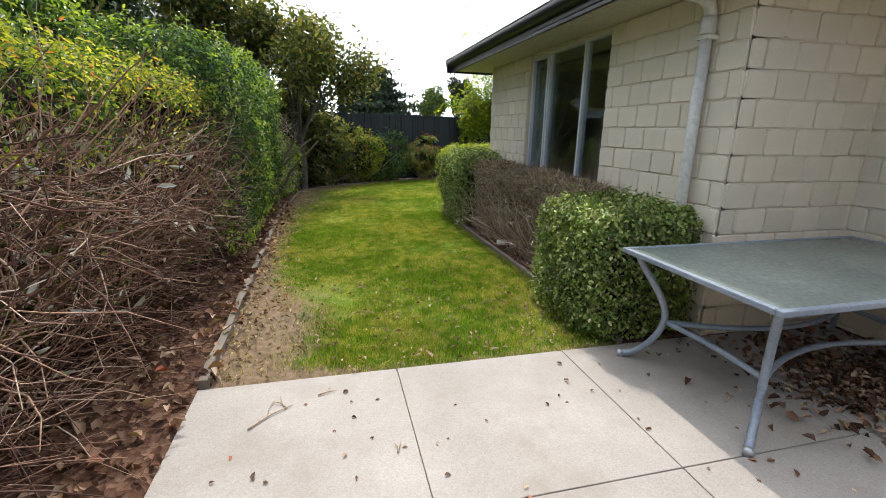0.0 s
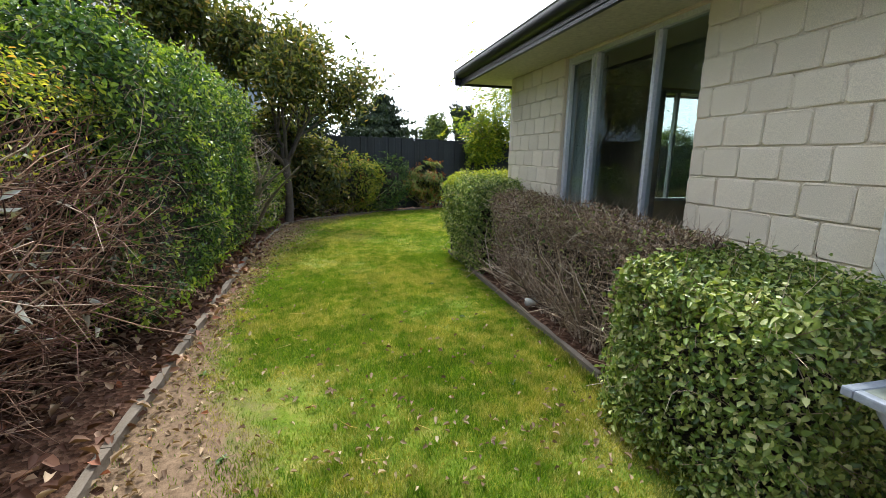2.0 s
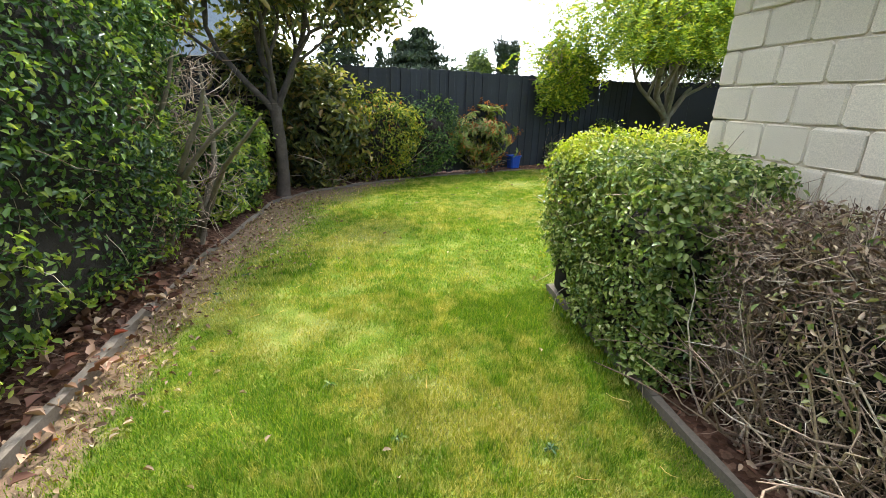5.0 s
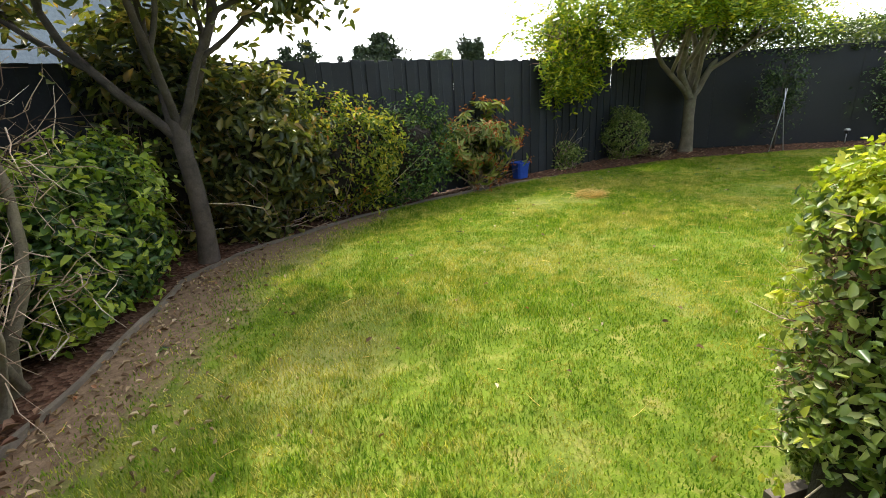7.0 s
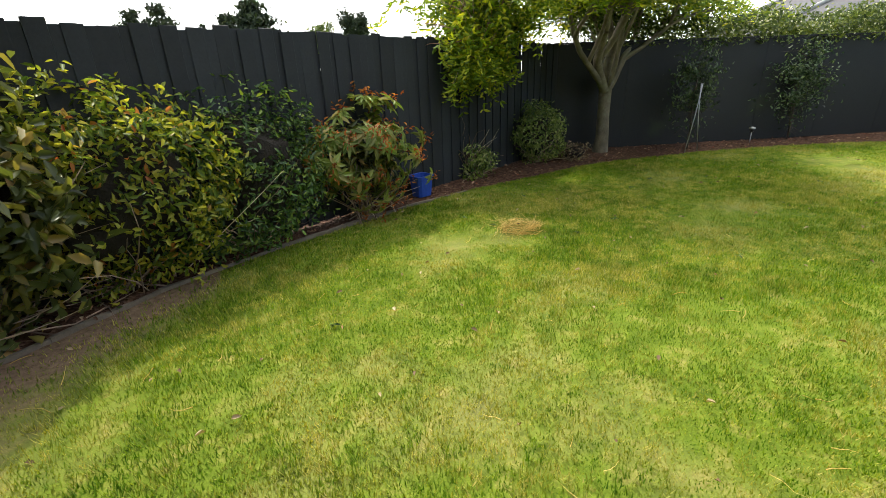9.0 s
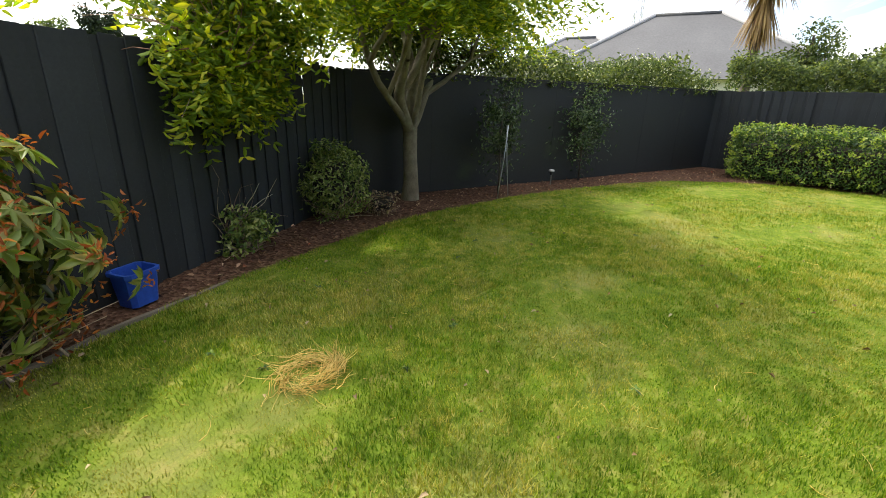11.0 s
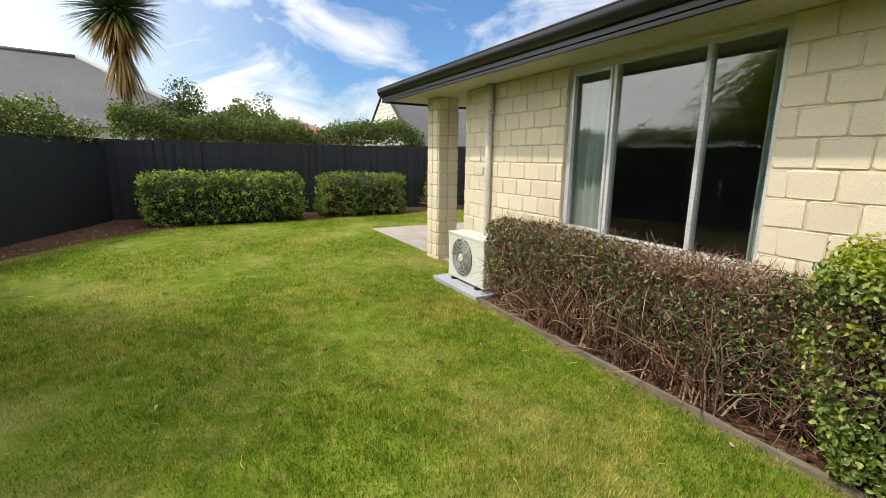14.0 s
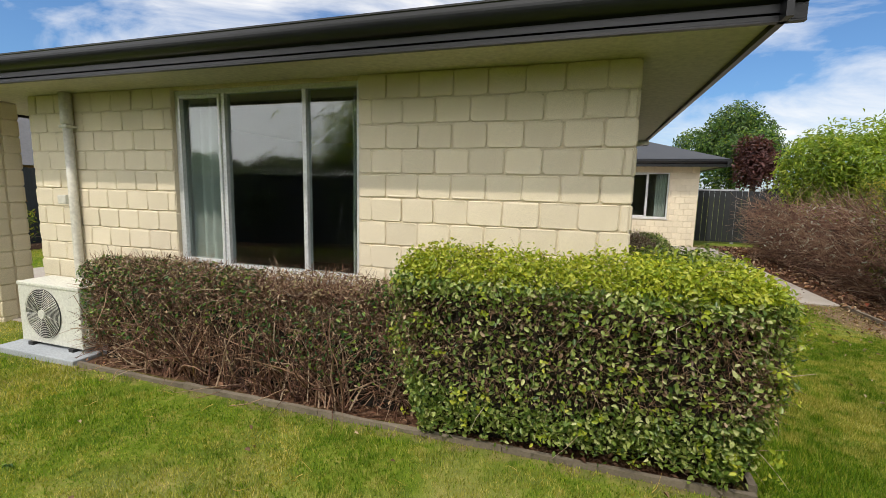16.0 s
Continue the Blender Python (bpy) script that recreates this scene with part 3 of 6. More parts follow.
def twig_hedge(name, x0, x1, y0, y1, h, label, n, twig_mat_, sprig_mat, n_sprig, green=None, n_green=0, seed=0.0, length=0.26, category="hedge", r=0.16):
    """A hedge that has died back to a tangle of twigs, with brown sprigs along the top."""
    half = ((x1 - x0) / 2, (y1 - y0) / 2, h / 2)
    t = thing(name, (x0 + x1) / 2, (y0 + y1) / 2, 0, label, category)
    # shade between the twigs is put into this near-black solid core
    put("dark_shade_core", bm_mesh("dark_shade_core", core_mesh(half, r, 0.19, M_SHADE_CORE, seed=seed, swell=0.07), M_SHADE_CORE), t)
    p, d = rbox_points(n, half, r)
    p = p - d * (np.abs(rng.normal(size=n)) * 0.09 + 0.12)[:, None] + d * (0.05 * lump(p, 3.4, seed))[:, None]
    p[:, 2] = np.maximum(p[:, 2], 0.02)
    put("twig_tangle", twigs_mesh("twig_tangle", p, d * 0.6 + [0, 0, 0.6] + 0.6 * rng.normal(size=(n, 3)), length * 0.85, 0.0036, twig_mat_, 0.45), t, kind="stuff")
    m = max(n // 12, 20)
    s = np.stack([rng.uniform(-half[0] * 0.7, half[0] * 0.7, m), rng.uniform(-half[1] * 0.92, half[1] * 0.92, m), np.full(m, 0.0)], 1)
    put("stem_tangle", twigs_mesh("stem_tangle", s, np.array([0, 0, 1.0]) + 0.22 * rng.normal(size=(m, 3)), h * 0.72, 0.007, twig_mat_, 0.3, 5), t, kind="stuff")
    q, e = rbox_points(n_sprig, half, r)
    keep = rng.uniform(size=n_sprig) < np.clip((q[:, 2] / h) ** 1.5, 0.12, 1)
    q, e = q[keep], e[keep]
    q = q + e * (0.05 * lump(q, 3.4, seed) - np.abs(rng.normal(size=len(q))) * 0.05 + 0.01)[:, None]
    put("dead_leaves", leaves_mesh("dead_leaves", q, e + [0, 0, 0.5], 0.029, sprig_mat, 0.42, 0.9), t, "small brown dying leaves", "stuff")
    if n_green:
        q, e = rbox_points(n_green, half, r)
        keep = (lump(q, 2.6, seed + 3) > 0.12) & (q[:, 2] > h * 0.25)
        q, e = q[keep], e[keep]
        q = q - e * (np.abs(rng.normal(size=len(q))) * 0.05)[:, None]
        put("green_leaves", leaves_mesh("green_leaves", q, e + [0, 0, 0.5], 0.036, green, 0.5, 0.8), t, "small dull green leaves", "stuff")
    return t


def grow(origin, direction, length, radius, levels, spread=0.6, up=0.15, kids=3, ratio=0.68, crook=0.12, seed=0):
    """Branch paths of a tree: (points, radii, level), thick ones first; ends of the last level carry leaves."""
    r = np.random.default_rng(seed)
    out, todo = [], [(np.array(origin, float), unit(np.array(direction, float)), length, radius, 0)]
    while todo:
        o, d, L, R, lv = todo.pop(0)
        pts = [o]
        for k in range(5):
            d = unit(d + crook * r.normal(size=3) + np.array([0, 0, up * 0.2]))
            pts.append(pts[-1] + d * L / 5)
        out.append((np.array(pts), np.linspace(R, R * 0.62, 6), lv))
        if lv < levels:
            for k in range(kids):
                at = pts[5] if k < 2 else pts[3]
                side = unit(np.cross(d, r.normal(size=3)))
                nd = unit(d + side * spread * r.uniform(0.7, 1.3) + np.array([0, 0, up]))
                todo.append((at, nd, L * ratio * r.uniform(0.8, 1.2), R * 0.6, lv + 1))
    return out


def crown_points(branches, lv, n, spread):
    tips = np.concatenate([b[0][1:] for b in branches if b[2] >= lv])
    i = rng.integers(0, len(tips), n)
    p = tips[i] + spread * rng.normal(size=(n, 3))
    return p, unit(rng.normal(size=(n, 3)) + [0, 0, 0.8])


def frond_arrays(base, d, length, pairs):
    """Leaflets in two rows along drooping stalks."""
    n = len(base)
    side = unit(np.cross(d, np.array([0, 0, 1.0])) + 0.2 * rng.normal(size=(n, 3)))
    pos, al, nr = [], [], []
    for k in range(pairs):
        f = (k + 1) / pairs
        p = base + d * (length * f)[:, None] + np.array([0, 0, -1.0]) * (length * 0.55 * f * f)[:, None]
        for s in (-1, 1):
            pos.append(p)
            al.append(side * s + d * 0.45 + [0, 0, -0.25])
            nr.append(np.cross(d, side) * 1.0 + [0, 0, 0.4])
    return np.concatenate(pos), np.concatenate(nr), np.concatenate(al)


# ---------------------------------------------------------------- plan
LAWN = [(-0.76, 3.06), (-0.78, 4.1), (-0.81, 5.4), (-0.84, 6.6), (-0.87, 7.8), (-0.92, 9.1), (-0.84, 10.3), (-0.78, 11.5), (-0.38, 12.15), (0.2, 12.62), (0.76, 13.05),
        (1.65, 13.52), (2.4, 13.86), (3.2, 14.14), (4.2, 14.42), (5.3, 14.63), (6.6, 14.8), (7.7, 14.72), (9.0, 14.54), (10.4, 14.1), (11.8, 13.6), (13.0, 12.9), (13.8, 11.9),
        (14.25, 11.0), (14.4, 8.0), (14.9, 5.0), (15.2, -4.0), (8.4, -4.0), (8.4, 8.0), (7.0, 8.38), (1.96, 8.38), (1.96, 3.05)]
FENCE_A, FENCE_B, FENCE_C, FENCE_D = (-6.0, 10.7), (7.0, 16.1), (15.7, 12.9), (16.1, -8.0)
FENCE_H = 1.87


def inside(px, py, poly):
    c = np.zeros(px.shape, dtype=bool)
    for (x0, y0), (x1, y1) in zip(poly, poly[1:] + poly[:1]):
        if y0 != y1:
            c ^= ((y0 > py) != (y1 > py)) & (px < (x1 - x0) * (py - y0) / (y1 - y0) + x0)
    return c


def edge_distance(px, py, poly, closed=True):
    d = np.full(px.shape, 1e9)
    for (x0, y0), (x1, y1) in zip(poly, poly[1:] + (poly[:1] if closed else [])):
        ex, ey = x1 - x0, y1 - y0
        t = np.clip(((px - x0) * ex + (py - y0) * ey) / (ex * ex + ey * ey + 1e-9), 0, 1)
        d = np.minimum(d, np.hypot(px - x0 - t * ex, py - y0 - t * ey))
    return d


def worn(x, y):
    """How bare the turf is: a strip under the tall shrubs, widest below the tree, and a dry fan by the patio."""
    side = edge_distance(x, y, LAWN[:13], False)
    strip = np.exp(-(side / (0.34 + 0.56 * np.exp(-((y - 11.0) / 1.5) ** 2))) ** 2) * np.where(x < 1.2, 1, 0.25)
    fan = 0.8 * np.exp(-((x + 0.35) / 0.45) ** 2 - ((y - 3.8) / 0.9) ** 2)
    lip = 0.7 * np.exp(-((y - 3.09) / 0.1) ** 2) * (x < 2.2) + 0.6 * np.exp(-((y - 8.45) / 0.1) ** 2) * (x > 2) * (x < 8)
    return np.clip(strip + fan + lip, 0, 1)


def ground_sheet():
    xs = np.concatenate([[-600, -200, -80, -40, -20, -12, -8, -6], np.arange(-4.5, 16.6, 0.075), [18, 22, 30, 45, 80, 200, 600]])
    ys = np.concatenate([[-600, -200, -80, -40, -20, -12, -9, -7, -5.5], np.arange(-4.5, 17.6, 0.085), [19, 22, 30, 45, 80, 200, 600]])
    X, Y = np.meshgrid(xs, ys, indexing="ij")
    bed = ~inside(X, Y, LAWN) & (X > -5) & (X < 16.2) & (Y > -4.6) & (Y < 17)
    d = edge_distance(X, Y, LAWN)
    bedf = np.where(bed, np.clip(0.5 + d / 0.06, 0, 1), np.clip(0.5 - d / 0.06, 0, 1))
    near = (np.abs(X - 6) < 12) & (np.abs(Y - 6) < 13)
    Z = np.where(near, 0.006 * np.sin(2.1 * X + np.sin(1.7 * Y)) + 0.005 * np.sin(3.3 * Y + X), 0.0) - 0.004
    Z = Z + np.where(bed, np.clip(d / 0.5, 0, 1) * 0.03 + 0.008 * np.sin(9 * X + 3 * np.sin(7 * Y)) * np.sin(8 * Y + X), 0)
    Z = np.where((X < 3.8) & (X > -0.77) & (Y < 3.05) & (Y > -4.6), -0.03, Z)
    n, m = X.shape
    i, j = np.meshgrid(np.arange(n - 1), np.arange(m - 1), indexing="ij")
    f = np.stack([i * m + j, (i + 1) * m + j, (i + 1) * m + j + 1, i * m + j + 1], -1).reshape(-1, 4)
    me = arr_mesh("ground", np.stack([X, Y, Z], -1).reshape(-1, 3), f, M_GROUND, True)
    for key, val in (("bed", bedf), ("bare", worn(X, Y))):
        at = me.attributes.new(key, "FLOAT", "POINT")
        at.data.foreach_set("value", val.astype(np.float32).ravel())
    return tagged(new("ground", me), "mown lawn with dry patches and bark-mulched garden beds", "ground", kind="structure")


ground = ground_sheet()

# ---------------------------------------------------------------- house
WX, NY, SY, PX = 2.62, 7.82, 3.06, 3.83          # west face, north face, return face, patio wall
TOP, COURSE, BLOCK = 2.43, 0.183, 0.258
ROWS = 14                                       # the lowest course starts below the ground
FOOT = TOP - ROWS * COURSE
E_OUT = 0.56                                    # eave overhang


def block_mesh(length, seed):
    """One split-faced block, outer face towards -y, origin at its lower left front corner."""
    r = np.random.default_rng(seed)
    bm = bmesh.new()
    g = 0.0035
    box(bm, g, length - g, -0.012, 0.05, g, COURSE - g)
    corner = [e for e in bm.edges if abs(e.verts[0].co.y - e.verts[1].co.y) > 0.03]
    bmesh.ops.bevel(bm, geom=corner, offset=min(0.02, length * 0.2), segments=2, affect="EDGES", profile=0.5)
    front = [e for e in bm.edges if all(v.co.y < 0 for v in e.verts)]
    bmesh.ops.bevel(bm, geom=front, offset=0.006, segments=1, affect="EDGES", profile=0.5)
    for v in bm.verts:
        if v.co.y < 0.02:
            v.co += Vector(r.normal(size=3)) * 0.0022
    return bm_mesh("brick", bm, M_BLOCK)


BLOCKS = [block_mesh(BLOCK, s) for s in range(8)]
CUTS = {}


def lay_blocks(parent, m, width, holes, first=0.0, rows=ROWS):
    """Blocks in half bond over a face of that width; holes: (x0, x1, z0, z1) left open."""
    for k in range(rows):
        z = FOOT + k * COURSE
        x = -(BLOCK / 2 if k % 2 else 0.0) + first - BLOCK
        while x < width - 0.01:
            spans = [(max(x, 0.0), min(x + BLOCK, width))]
            for h0, h1, z0, z1 in holes:
                if z + COURSE * 0.5 > z0 and z + COURSE * 0.5 < z1:
                    spans = [s for a, b in spans for s in ((a, min(b, h0)), (max(a, h1), b))]
            for a, b in spans:
                if b - a > 0.04:
                    if b - a > BLOCK - 0.004:
                        me = BLOCKS[rng.integers(len(BLOCKS))]
                    else:
                        key = round((b - a) * 50)
                        me = CUTS.setdefault(key, block_mesh(max(key / 50, 0.04), 90 + key))
                    ob = new("brick", me)
                    ob.parent = parent
                    ob.matrix_local = m @ pose(a, rng.normal() * 0.0012, z)
            x += BLOCK


def wall_bm(m, width, holes, thick=0.11, height=TOP):
    """The mortared body of a wall behind the block faces, holed for its windows."""
    xs = sorted({0.0, width, *[h for a in holes for h in a[:2]]})
    zs = sorted({0.0, height, *[h for a in holes for h in a[2:]]})
    bm = bmesh.new()
    for a, b in zip(xs, xs[1:]):
        for c, d in zip(zs, zs[1:]):
            if not any(a >= h[0] - 1e-6 and b <= h[1] + 1e-6 and c >= h[2] - 1e-6 and d <= h[3] + 1e-6 for h in holes):
                box(bm, a, b, 0.0, thick, c, d, m=m)
    bmesh.ops.remove_doubles(bm, verts=bm.verts[:], dist=0.0005)
    return bm


W_WIN = (1.42, 3.24, 0.26, 2.415)        # along the west wall measured from the north corner
M_WEST = pose(WX, NY, 0, 0, 0, -90)     # local x runs to -y, face looks to -x
M_NORTH = pose(8.36, NY, 0, 0, 0, 180)  # local x runs to -x, face looks to +y
M_RETURN = pose(WX, SY, 0, 0, 0, 0)     # local x runs to +x, face looks to -y
M_PATIO = pose(PX, SY, 0, 0, 0, -90)
M_WING = pose(8.36, -4.2, 0, 0, 0, 180)
M_PORCH = pose(8.36, -4.2, 0, 0, 0, 90)
N_HOLE = (8.36 - 6.47, 8.36 - 4.60, 0.83, 2.405)
WING_HOLE = (8.36 - 1.75, 8.36 - 0.55, 0.85, 2.25)


def wall(name, m, width, holes, label, rows=ROWS, pieces=True):
    ob = part(name, wall_bm(m, width, holes), M_MORTAR, None, "", "structure")
    tagged(ob, label, "wall")
    if pieces:
        WALLS.append((ob, m, width, holes, rows))
    return ob


WALLS = []
wall("wall_west", M_WEST, NY - SY, [W_WIN], "cream concrete block wall with rust-brown stains beside the lawn")
wall("wall_north", M_NORTH, 8.36 - WX, [N_HOLE], "cream concrete block wall in sun behind clipped hedges")
wall("wall_return", M_RETURN, PX - WX, [], "shaded cream concrete block wall beside the patio table")
wall("wall_patio", M_PATIO, SY + 4.2, [], "cream concrete block wall along the concrete patio")
wall("wall_wing", M_WING, 8.36 + 0.25, [WING_HOLE], "cream concrete block wall of the far wing")
wall("wall_porch", M_PORCH, NY + 4.2, [], "cream concrete block wall beside the porch", pieces=False)
part("wall_wing_end", boxes((-0.25, -0.14, -9.0, -4.315, 0, TOP)), M_MORTAR, None, "", "structure")
tagged(bpy.data.objects["wall_wing_end"], "cream block end wall of the far wing", "wall")
part("wall_south", boxes((-0.25, 8.36, -9.0, -8.89, 0, TOP)), M_MORTAR, None, "", "structure")
tagged(bpy.data.objects["wall_south"], "plain cream back wall of the house", "wall")


def roof_part(name, x0, x1, y0, y1, label, pitch=20, gable=False):
    """Soffit, fascia with gutter, and a hipped metal roof over a rectangle of eaves."""
    zf0, zf1 = TOP - 0.012, TOP + 0.17
    w, l = x1 - x0, y1 - y0
    run = min(w, l) / 2
    rise = run * math.tan(radians(pitch))
    bm = bmesh.new()
    base = [(x0 - 0.05, y0 - 0.05), (x1 + 0.05, y0 - 0.05), (x1 + 0.05, y1 + 0.05), (x0 - 0.05, y1 + 0.05)]
    ridge = [(x0 + run, (y0 + y1) / 2), (x1 - run, (y0 + y1) / 2)] if w > l else [((x0 + x1) / 2, y0 + run), ((x0 + x1) / 2, y1 - run)]
    b = [bm.verts.new((x, y, zf1 + 0.02)) for x, y in base]
    r = [bm.verts.new((x, y, zf1 + 0.02 + rise)) for x, y in ridge]
    if w > l:
        faces = [(b[0], b[1], r[1], r[0]), (b[1], b[2], r[1]), (b[2], b[3], r[0], r[1]), (b[3], b[0], r[0])]
    else:
        faces = [(b[0], b[1], r[0]), (b[1], b[2], r[1], r[0]), (b[2], b[3], r[1]), (b[3], b[0], r[0], r[1])]
    for f in faces:
        bm.faces.new(f)
    bm.faces.new(b[::-1])
    ob = part(name, bm, M_ROOF, None, "", "structure")
    return tagged(ob, label, "roof")


def eave_run(name, a, b, out):
    """A length of fascia board with a rounded gutter in front of it; out: the way it faces."""
    a, b, out = Vector(a), Vector(b), Vector(out)
    belly = [(0.036 + 0.076 * math.cos(q), 0.138 + 0.082 * math.sin(q)) for q in np.linspace(0.0, -1.35, 9)]
    prof = [(0.0, -0.03), (0.0, 0.16), (0.012, 0.178), (0.106, 0.178), (0.117, 0.174), (0.117, 0.165), (0.111, 0.160)] + belly + [(0.03, 0.052), (0.03, -0.018), (0.034, -0.022), (0.034, -0.03)]
    bm = bmesh.new()
    rings = [[bm.verts.new(e + out * (o - 0.03) + Vector((0, 0, TOP + h))) for o, h in prof] for e in (a, b)]
    k = len(prof)
    for i in range(k):
        bm.faces.new((rings[0][i], rings[0][(i + 1) % k], rings[1][(i + 1) % k], rings[1][i]))
    bm.faces.new(rings[0][::-1])
    bm.faces.new(rings[1])
    bmesh.ops.recalc_face_normals(bm, faces=bm.faces[:])
    ob = part(name, bm, M_FASCIA, None, "", "structure")
    return tagged(ob, "charcoal painted fascia and gutter along the eave", "fascia")


EW, EN, ES, EE, EP = WX - E_OUT, NY + E_OUT, SY - E_OUT, 10.05, PX - E_OUT
WE, WN_ = -0.25 - E_OUT, -4.2 + E_OUT
roof_part("roof_main", EW, EE, ES, EN, "charcoal hipped metal roof over the main block")
roof_part("roof_middle", EP, EE, -6.0, 4.2, "charcoal hipped metal roof over the middle of the house")
roof_part("roof_wing", WE, EE, -9.5, WN_, "charcoal hipped metal roof over the far wing")
for nm, spec in (("soffit_main", (EW, EE, ES, EN)), ("soffit_middle", (EP, EE, WN_, ES - 0.003)), ("soffit_wing", (WE, EE, -9.5, WN_ - 0.003))):
    tagged(part(nm, boxes((*spec, TOP + 0.001, TOP + 0.013)), M_SOFFIT, None, "", "structure"), "cream painted soffit lining under the eaves", "ceiling")
eave_run("fascia_north", (EW - 0.08, EN, 0), (EE, EN, 0), (0, 1, 0))
eave_run("fascia_west", (EW, ES, 0), (EW, EN + 0.08, 0), (-1, 0, 0))
eave_run("fascia_return", (EW - 0.08, ES, 0), (EP - 0.09, ES, 0), (0, -1, 0))
eave_run("fascia_patio", (EP, WN_ + 0.09, 0), (EP, ES, 0), (-1, 0, 0))
eave_run("fascia_wing", (WE - 0.08, WN_, 0), (EP - 0.09, WN_, 0), (0, 1, 0))
eave_run("fascia_wing_end", (WE, -9.5, 0), (WE, WN_ + 0.08, 0), (-1, 0, 0))
eave_run("fascia_porch", (EE, -9.5, 0), (EE, EN, 0), (1, 0, 0))


def window(name, m, hole, mullions, label, sill=True):
    """An aluminium window in a hole of a wall: frame, bars, sash frames and panes; mullions: places along it."""
    x0, x1, z0, z1 = hole
    t = thing(name, 0, 0, 0, label, "window", kind="structure")
    rec, FR = 0.07, 0.038
    part("window_frame", boxes((x0, x0 + FR, rec - 0.035, rec + 0.05, z0, z1), (x1 - FR, x1, rec - 0.035, rec + 0.05, z0, z1),
                               (x0 + FR, x1 - FR, rec - 0.035, rec + 0.05, z1 - FR, z1), (x0 + FR, x1 - FR, rec - 0.035, rec + 0.05, z0, z0 + 0.045), bevel=0.004), M_ALU, t).matrix_local = m
    if sill:
        part("window_sill", boxes((x0 - 0.02, x1 + 0.02, -0.035, rec + 0.02, z0 - 0.03, z0 - 0.002), bevel=0.004), M_ALU, t).matrix_local = m
    cuts = [x0 + FR, *mullions, x1 - FR]
    for c in mullions:
        part("mullion", boxes((c - 0.019, c + 0.019, rec - 0.03, rec + 0.045, z0 + 0.045, z1 - FR), bevel=0.004), M_ALU, t).matrix_local = m
    for i, (a, b) in enumerate(zip(cuts, cuts[1:])):
        a, b = a + (0.019 if i else 0), b - (0.019 if i < len(cuts) - 2 else 0)
        if i == 0:
            part("sash_frame", boxes((a + 0.002, a + 0.028, rec - 0.045, rec - 0.002, z0 + 0.049, z1 - 0.042), (b - 0.028, b - 0.002, rec - 0.045, rec - 0.002, z0 + 0.049, z1 - 0.042),
                                     (a + 0.028, b - 0.028, rec - 0.045, rec - 0.002, z1 - 0.07, z1 - 0.042), (a + 0.028, b - 0.028, rec - 0.045, rec - 0.002, z0 + 0.049, z0 + 0.08), bevel=0.004), M_ALU, t).matrix_local = m
        p = part("pane", boxes((a, b, rec + 0.004, rec + 0.010, z0 + 0.045, z1 - FR)), M_GLASS, t)
        p.matrix_local = m
        p.visible_shadow = False
    return t


win_n = window("window_1", M_NORTH, N_HOLE, [8.36 - 5.94, 8.36 - 5.12], "silver aluminium three-pane window with a grey curtain")
win_w = window("window_2", M_WEST, W_WIN, [NY - 5.91, NY - 5.11], "tall silver aluminium three-pane window beside dying shrubs")
win_g = window("window_3", M_WING, WING_HOLE, [8.36 - 1.15], "silver aluminium window in the far wing")

# the room behind the two windows, and the wing's room
part("room_floor", boxes((2.75, 8.2, 3.2, 7.68, 0.0, 0.06)), M_CARPET, None, "", "structure")
tagged(bpy.data.objects["room_floor"], "dark carpeted floor inside the house", "floor")
part("room_wall", boxes((5.9, 5.98, 3.2, 5.2, 0.06, TOP), (8.2, 8.25, 3.2, 7.7, 0.0, TOP), (2.74, 8.2, 3.18, 3.2, 0.0, TOP)), M_ROOM, None, "", "structure")
tagged(bpy.data.objects["room_wall"], "dim plastered wall inside the room", "wall")
part("wing_room_wall", boxes((-0.1, 4, -6.2, -6.1, 0, TOP)), M_ROOM, None, "", "structure")
tagged(bpy.data.objects["wing_room_wall"], "dim plastered wall inside the wing", "wall")


def curtain(x, y, z, width, height, turn, label):
    """Hanging cloth in deep folds."""
    n, k = 60, 8
    s = np.linspace(0, width, n)
    vs = []
    for zz in np.linspace(0, height, k):
        fl = 0.035 * (1 - 0.3 * zz / height)
        vs.append(np.stack([s, fl * np.sin(s / width * 2 * np.pi * 5.5 + 0.25 * np.sin(3 * zz)) + 0.01 * np.sin(s * 40), np.full(n, zz)], 1))
    v = np.concatenate(vs)
    i, j = np.meshgrid(np.arange(k - 1), np.arange(n - 1), indexing="ij")
    f = np.stack([i * n + j, i * n + j + 1, (i + 1) * n + j + 1, (i + 1) * n + j], -1).reshape(-1, 4)
    bm = bmesh.new()
    me = arr_mesh("curtain", v, f, M_CURTAIN, True)
    bm.from_mesh(me)
    bmesh.ops.solidify(bm, geom=bm.faces[:], thickness=0.004)
    bm.to_mesh(me)
    bm.free()
    ob = put("curtain", me)
    ob.matrix_world = pose(x, y, z, 0, 0, turn)
    return tagged(ob, label, "curtain")


curtain(6.06, 7.64, 0.065, 0.6, 2.3, 0, "pale grey curtain drawn to the side of the window")
curtain(4.62, 7.56, 0.065, 0.16, 2.3, 0, "pale grey curtain bunched at the window's end")
curtain(2.80, 5.93, 0.065, 0.47, 2.3, 90, "pale grey curtain drawn to the side of the tall window")
curtain(0.6, -4.42, 0.0, 0.3, 2.3, 0, "pale grey curtain in the far wing's window")


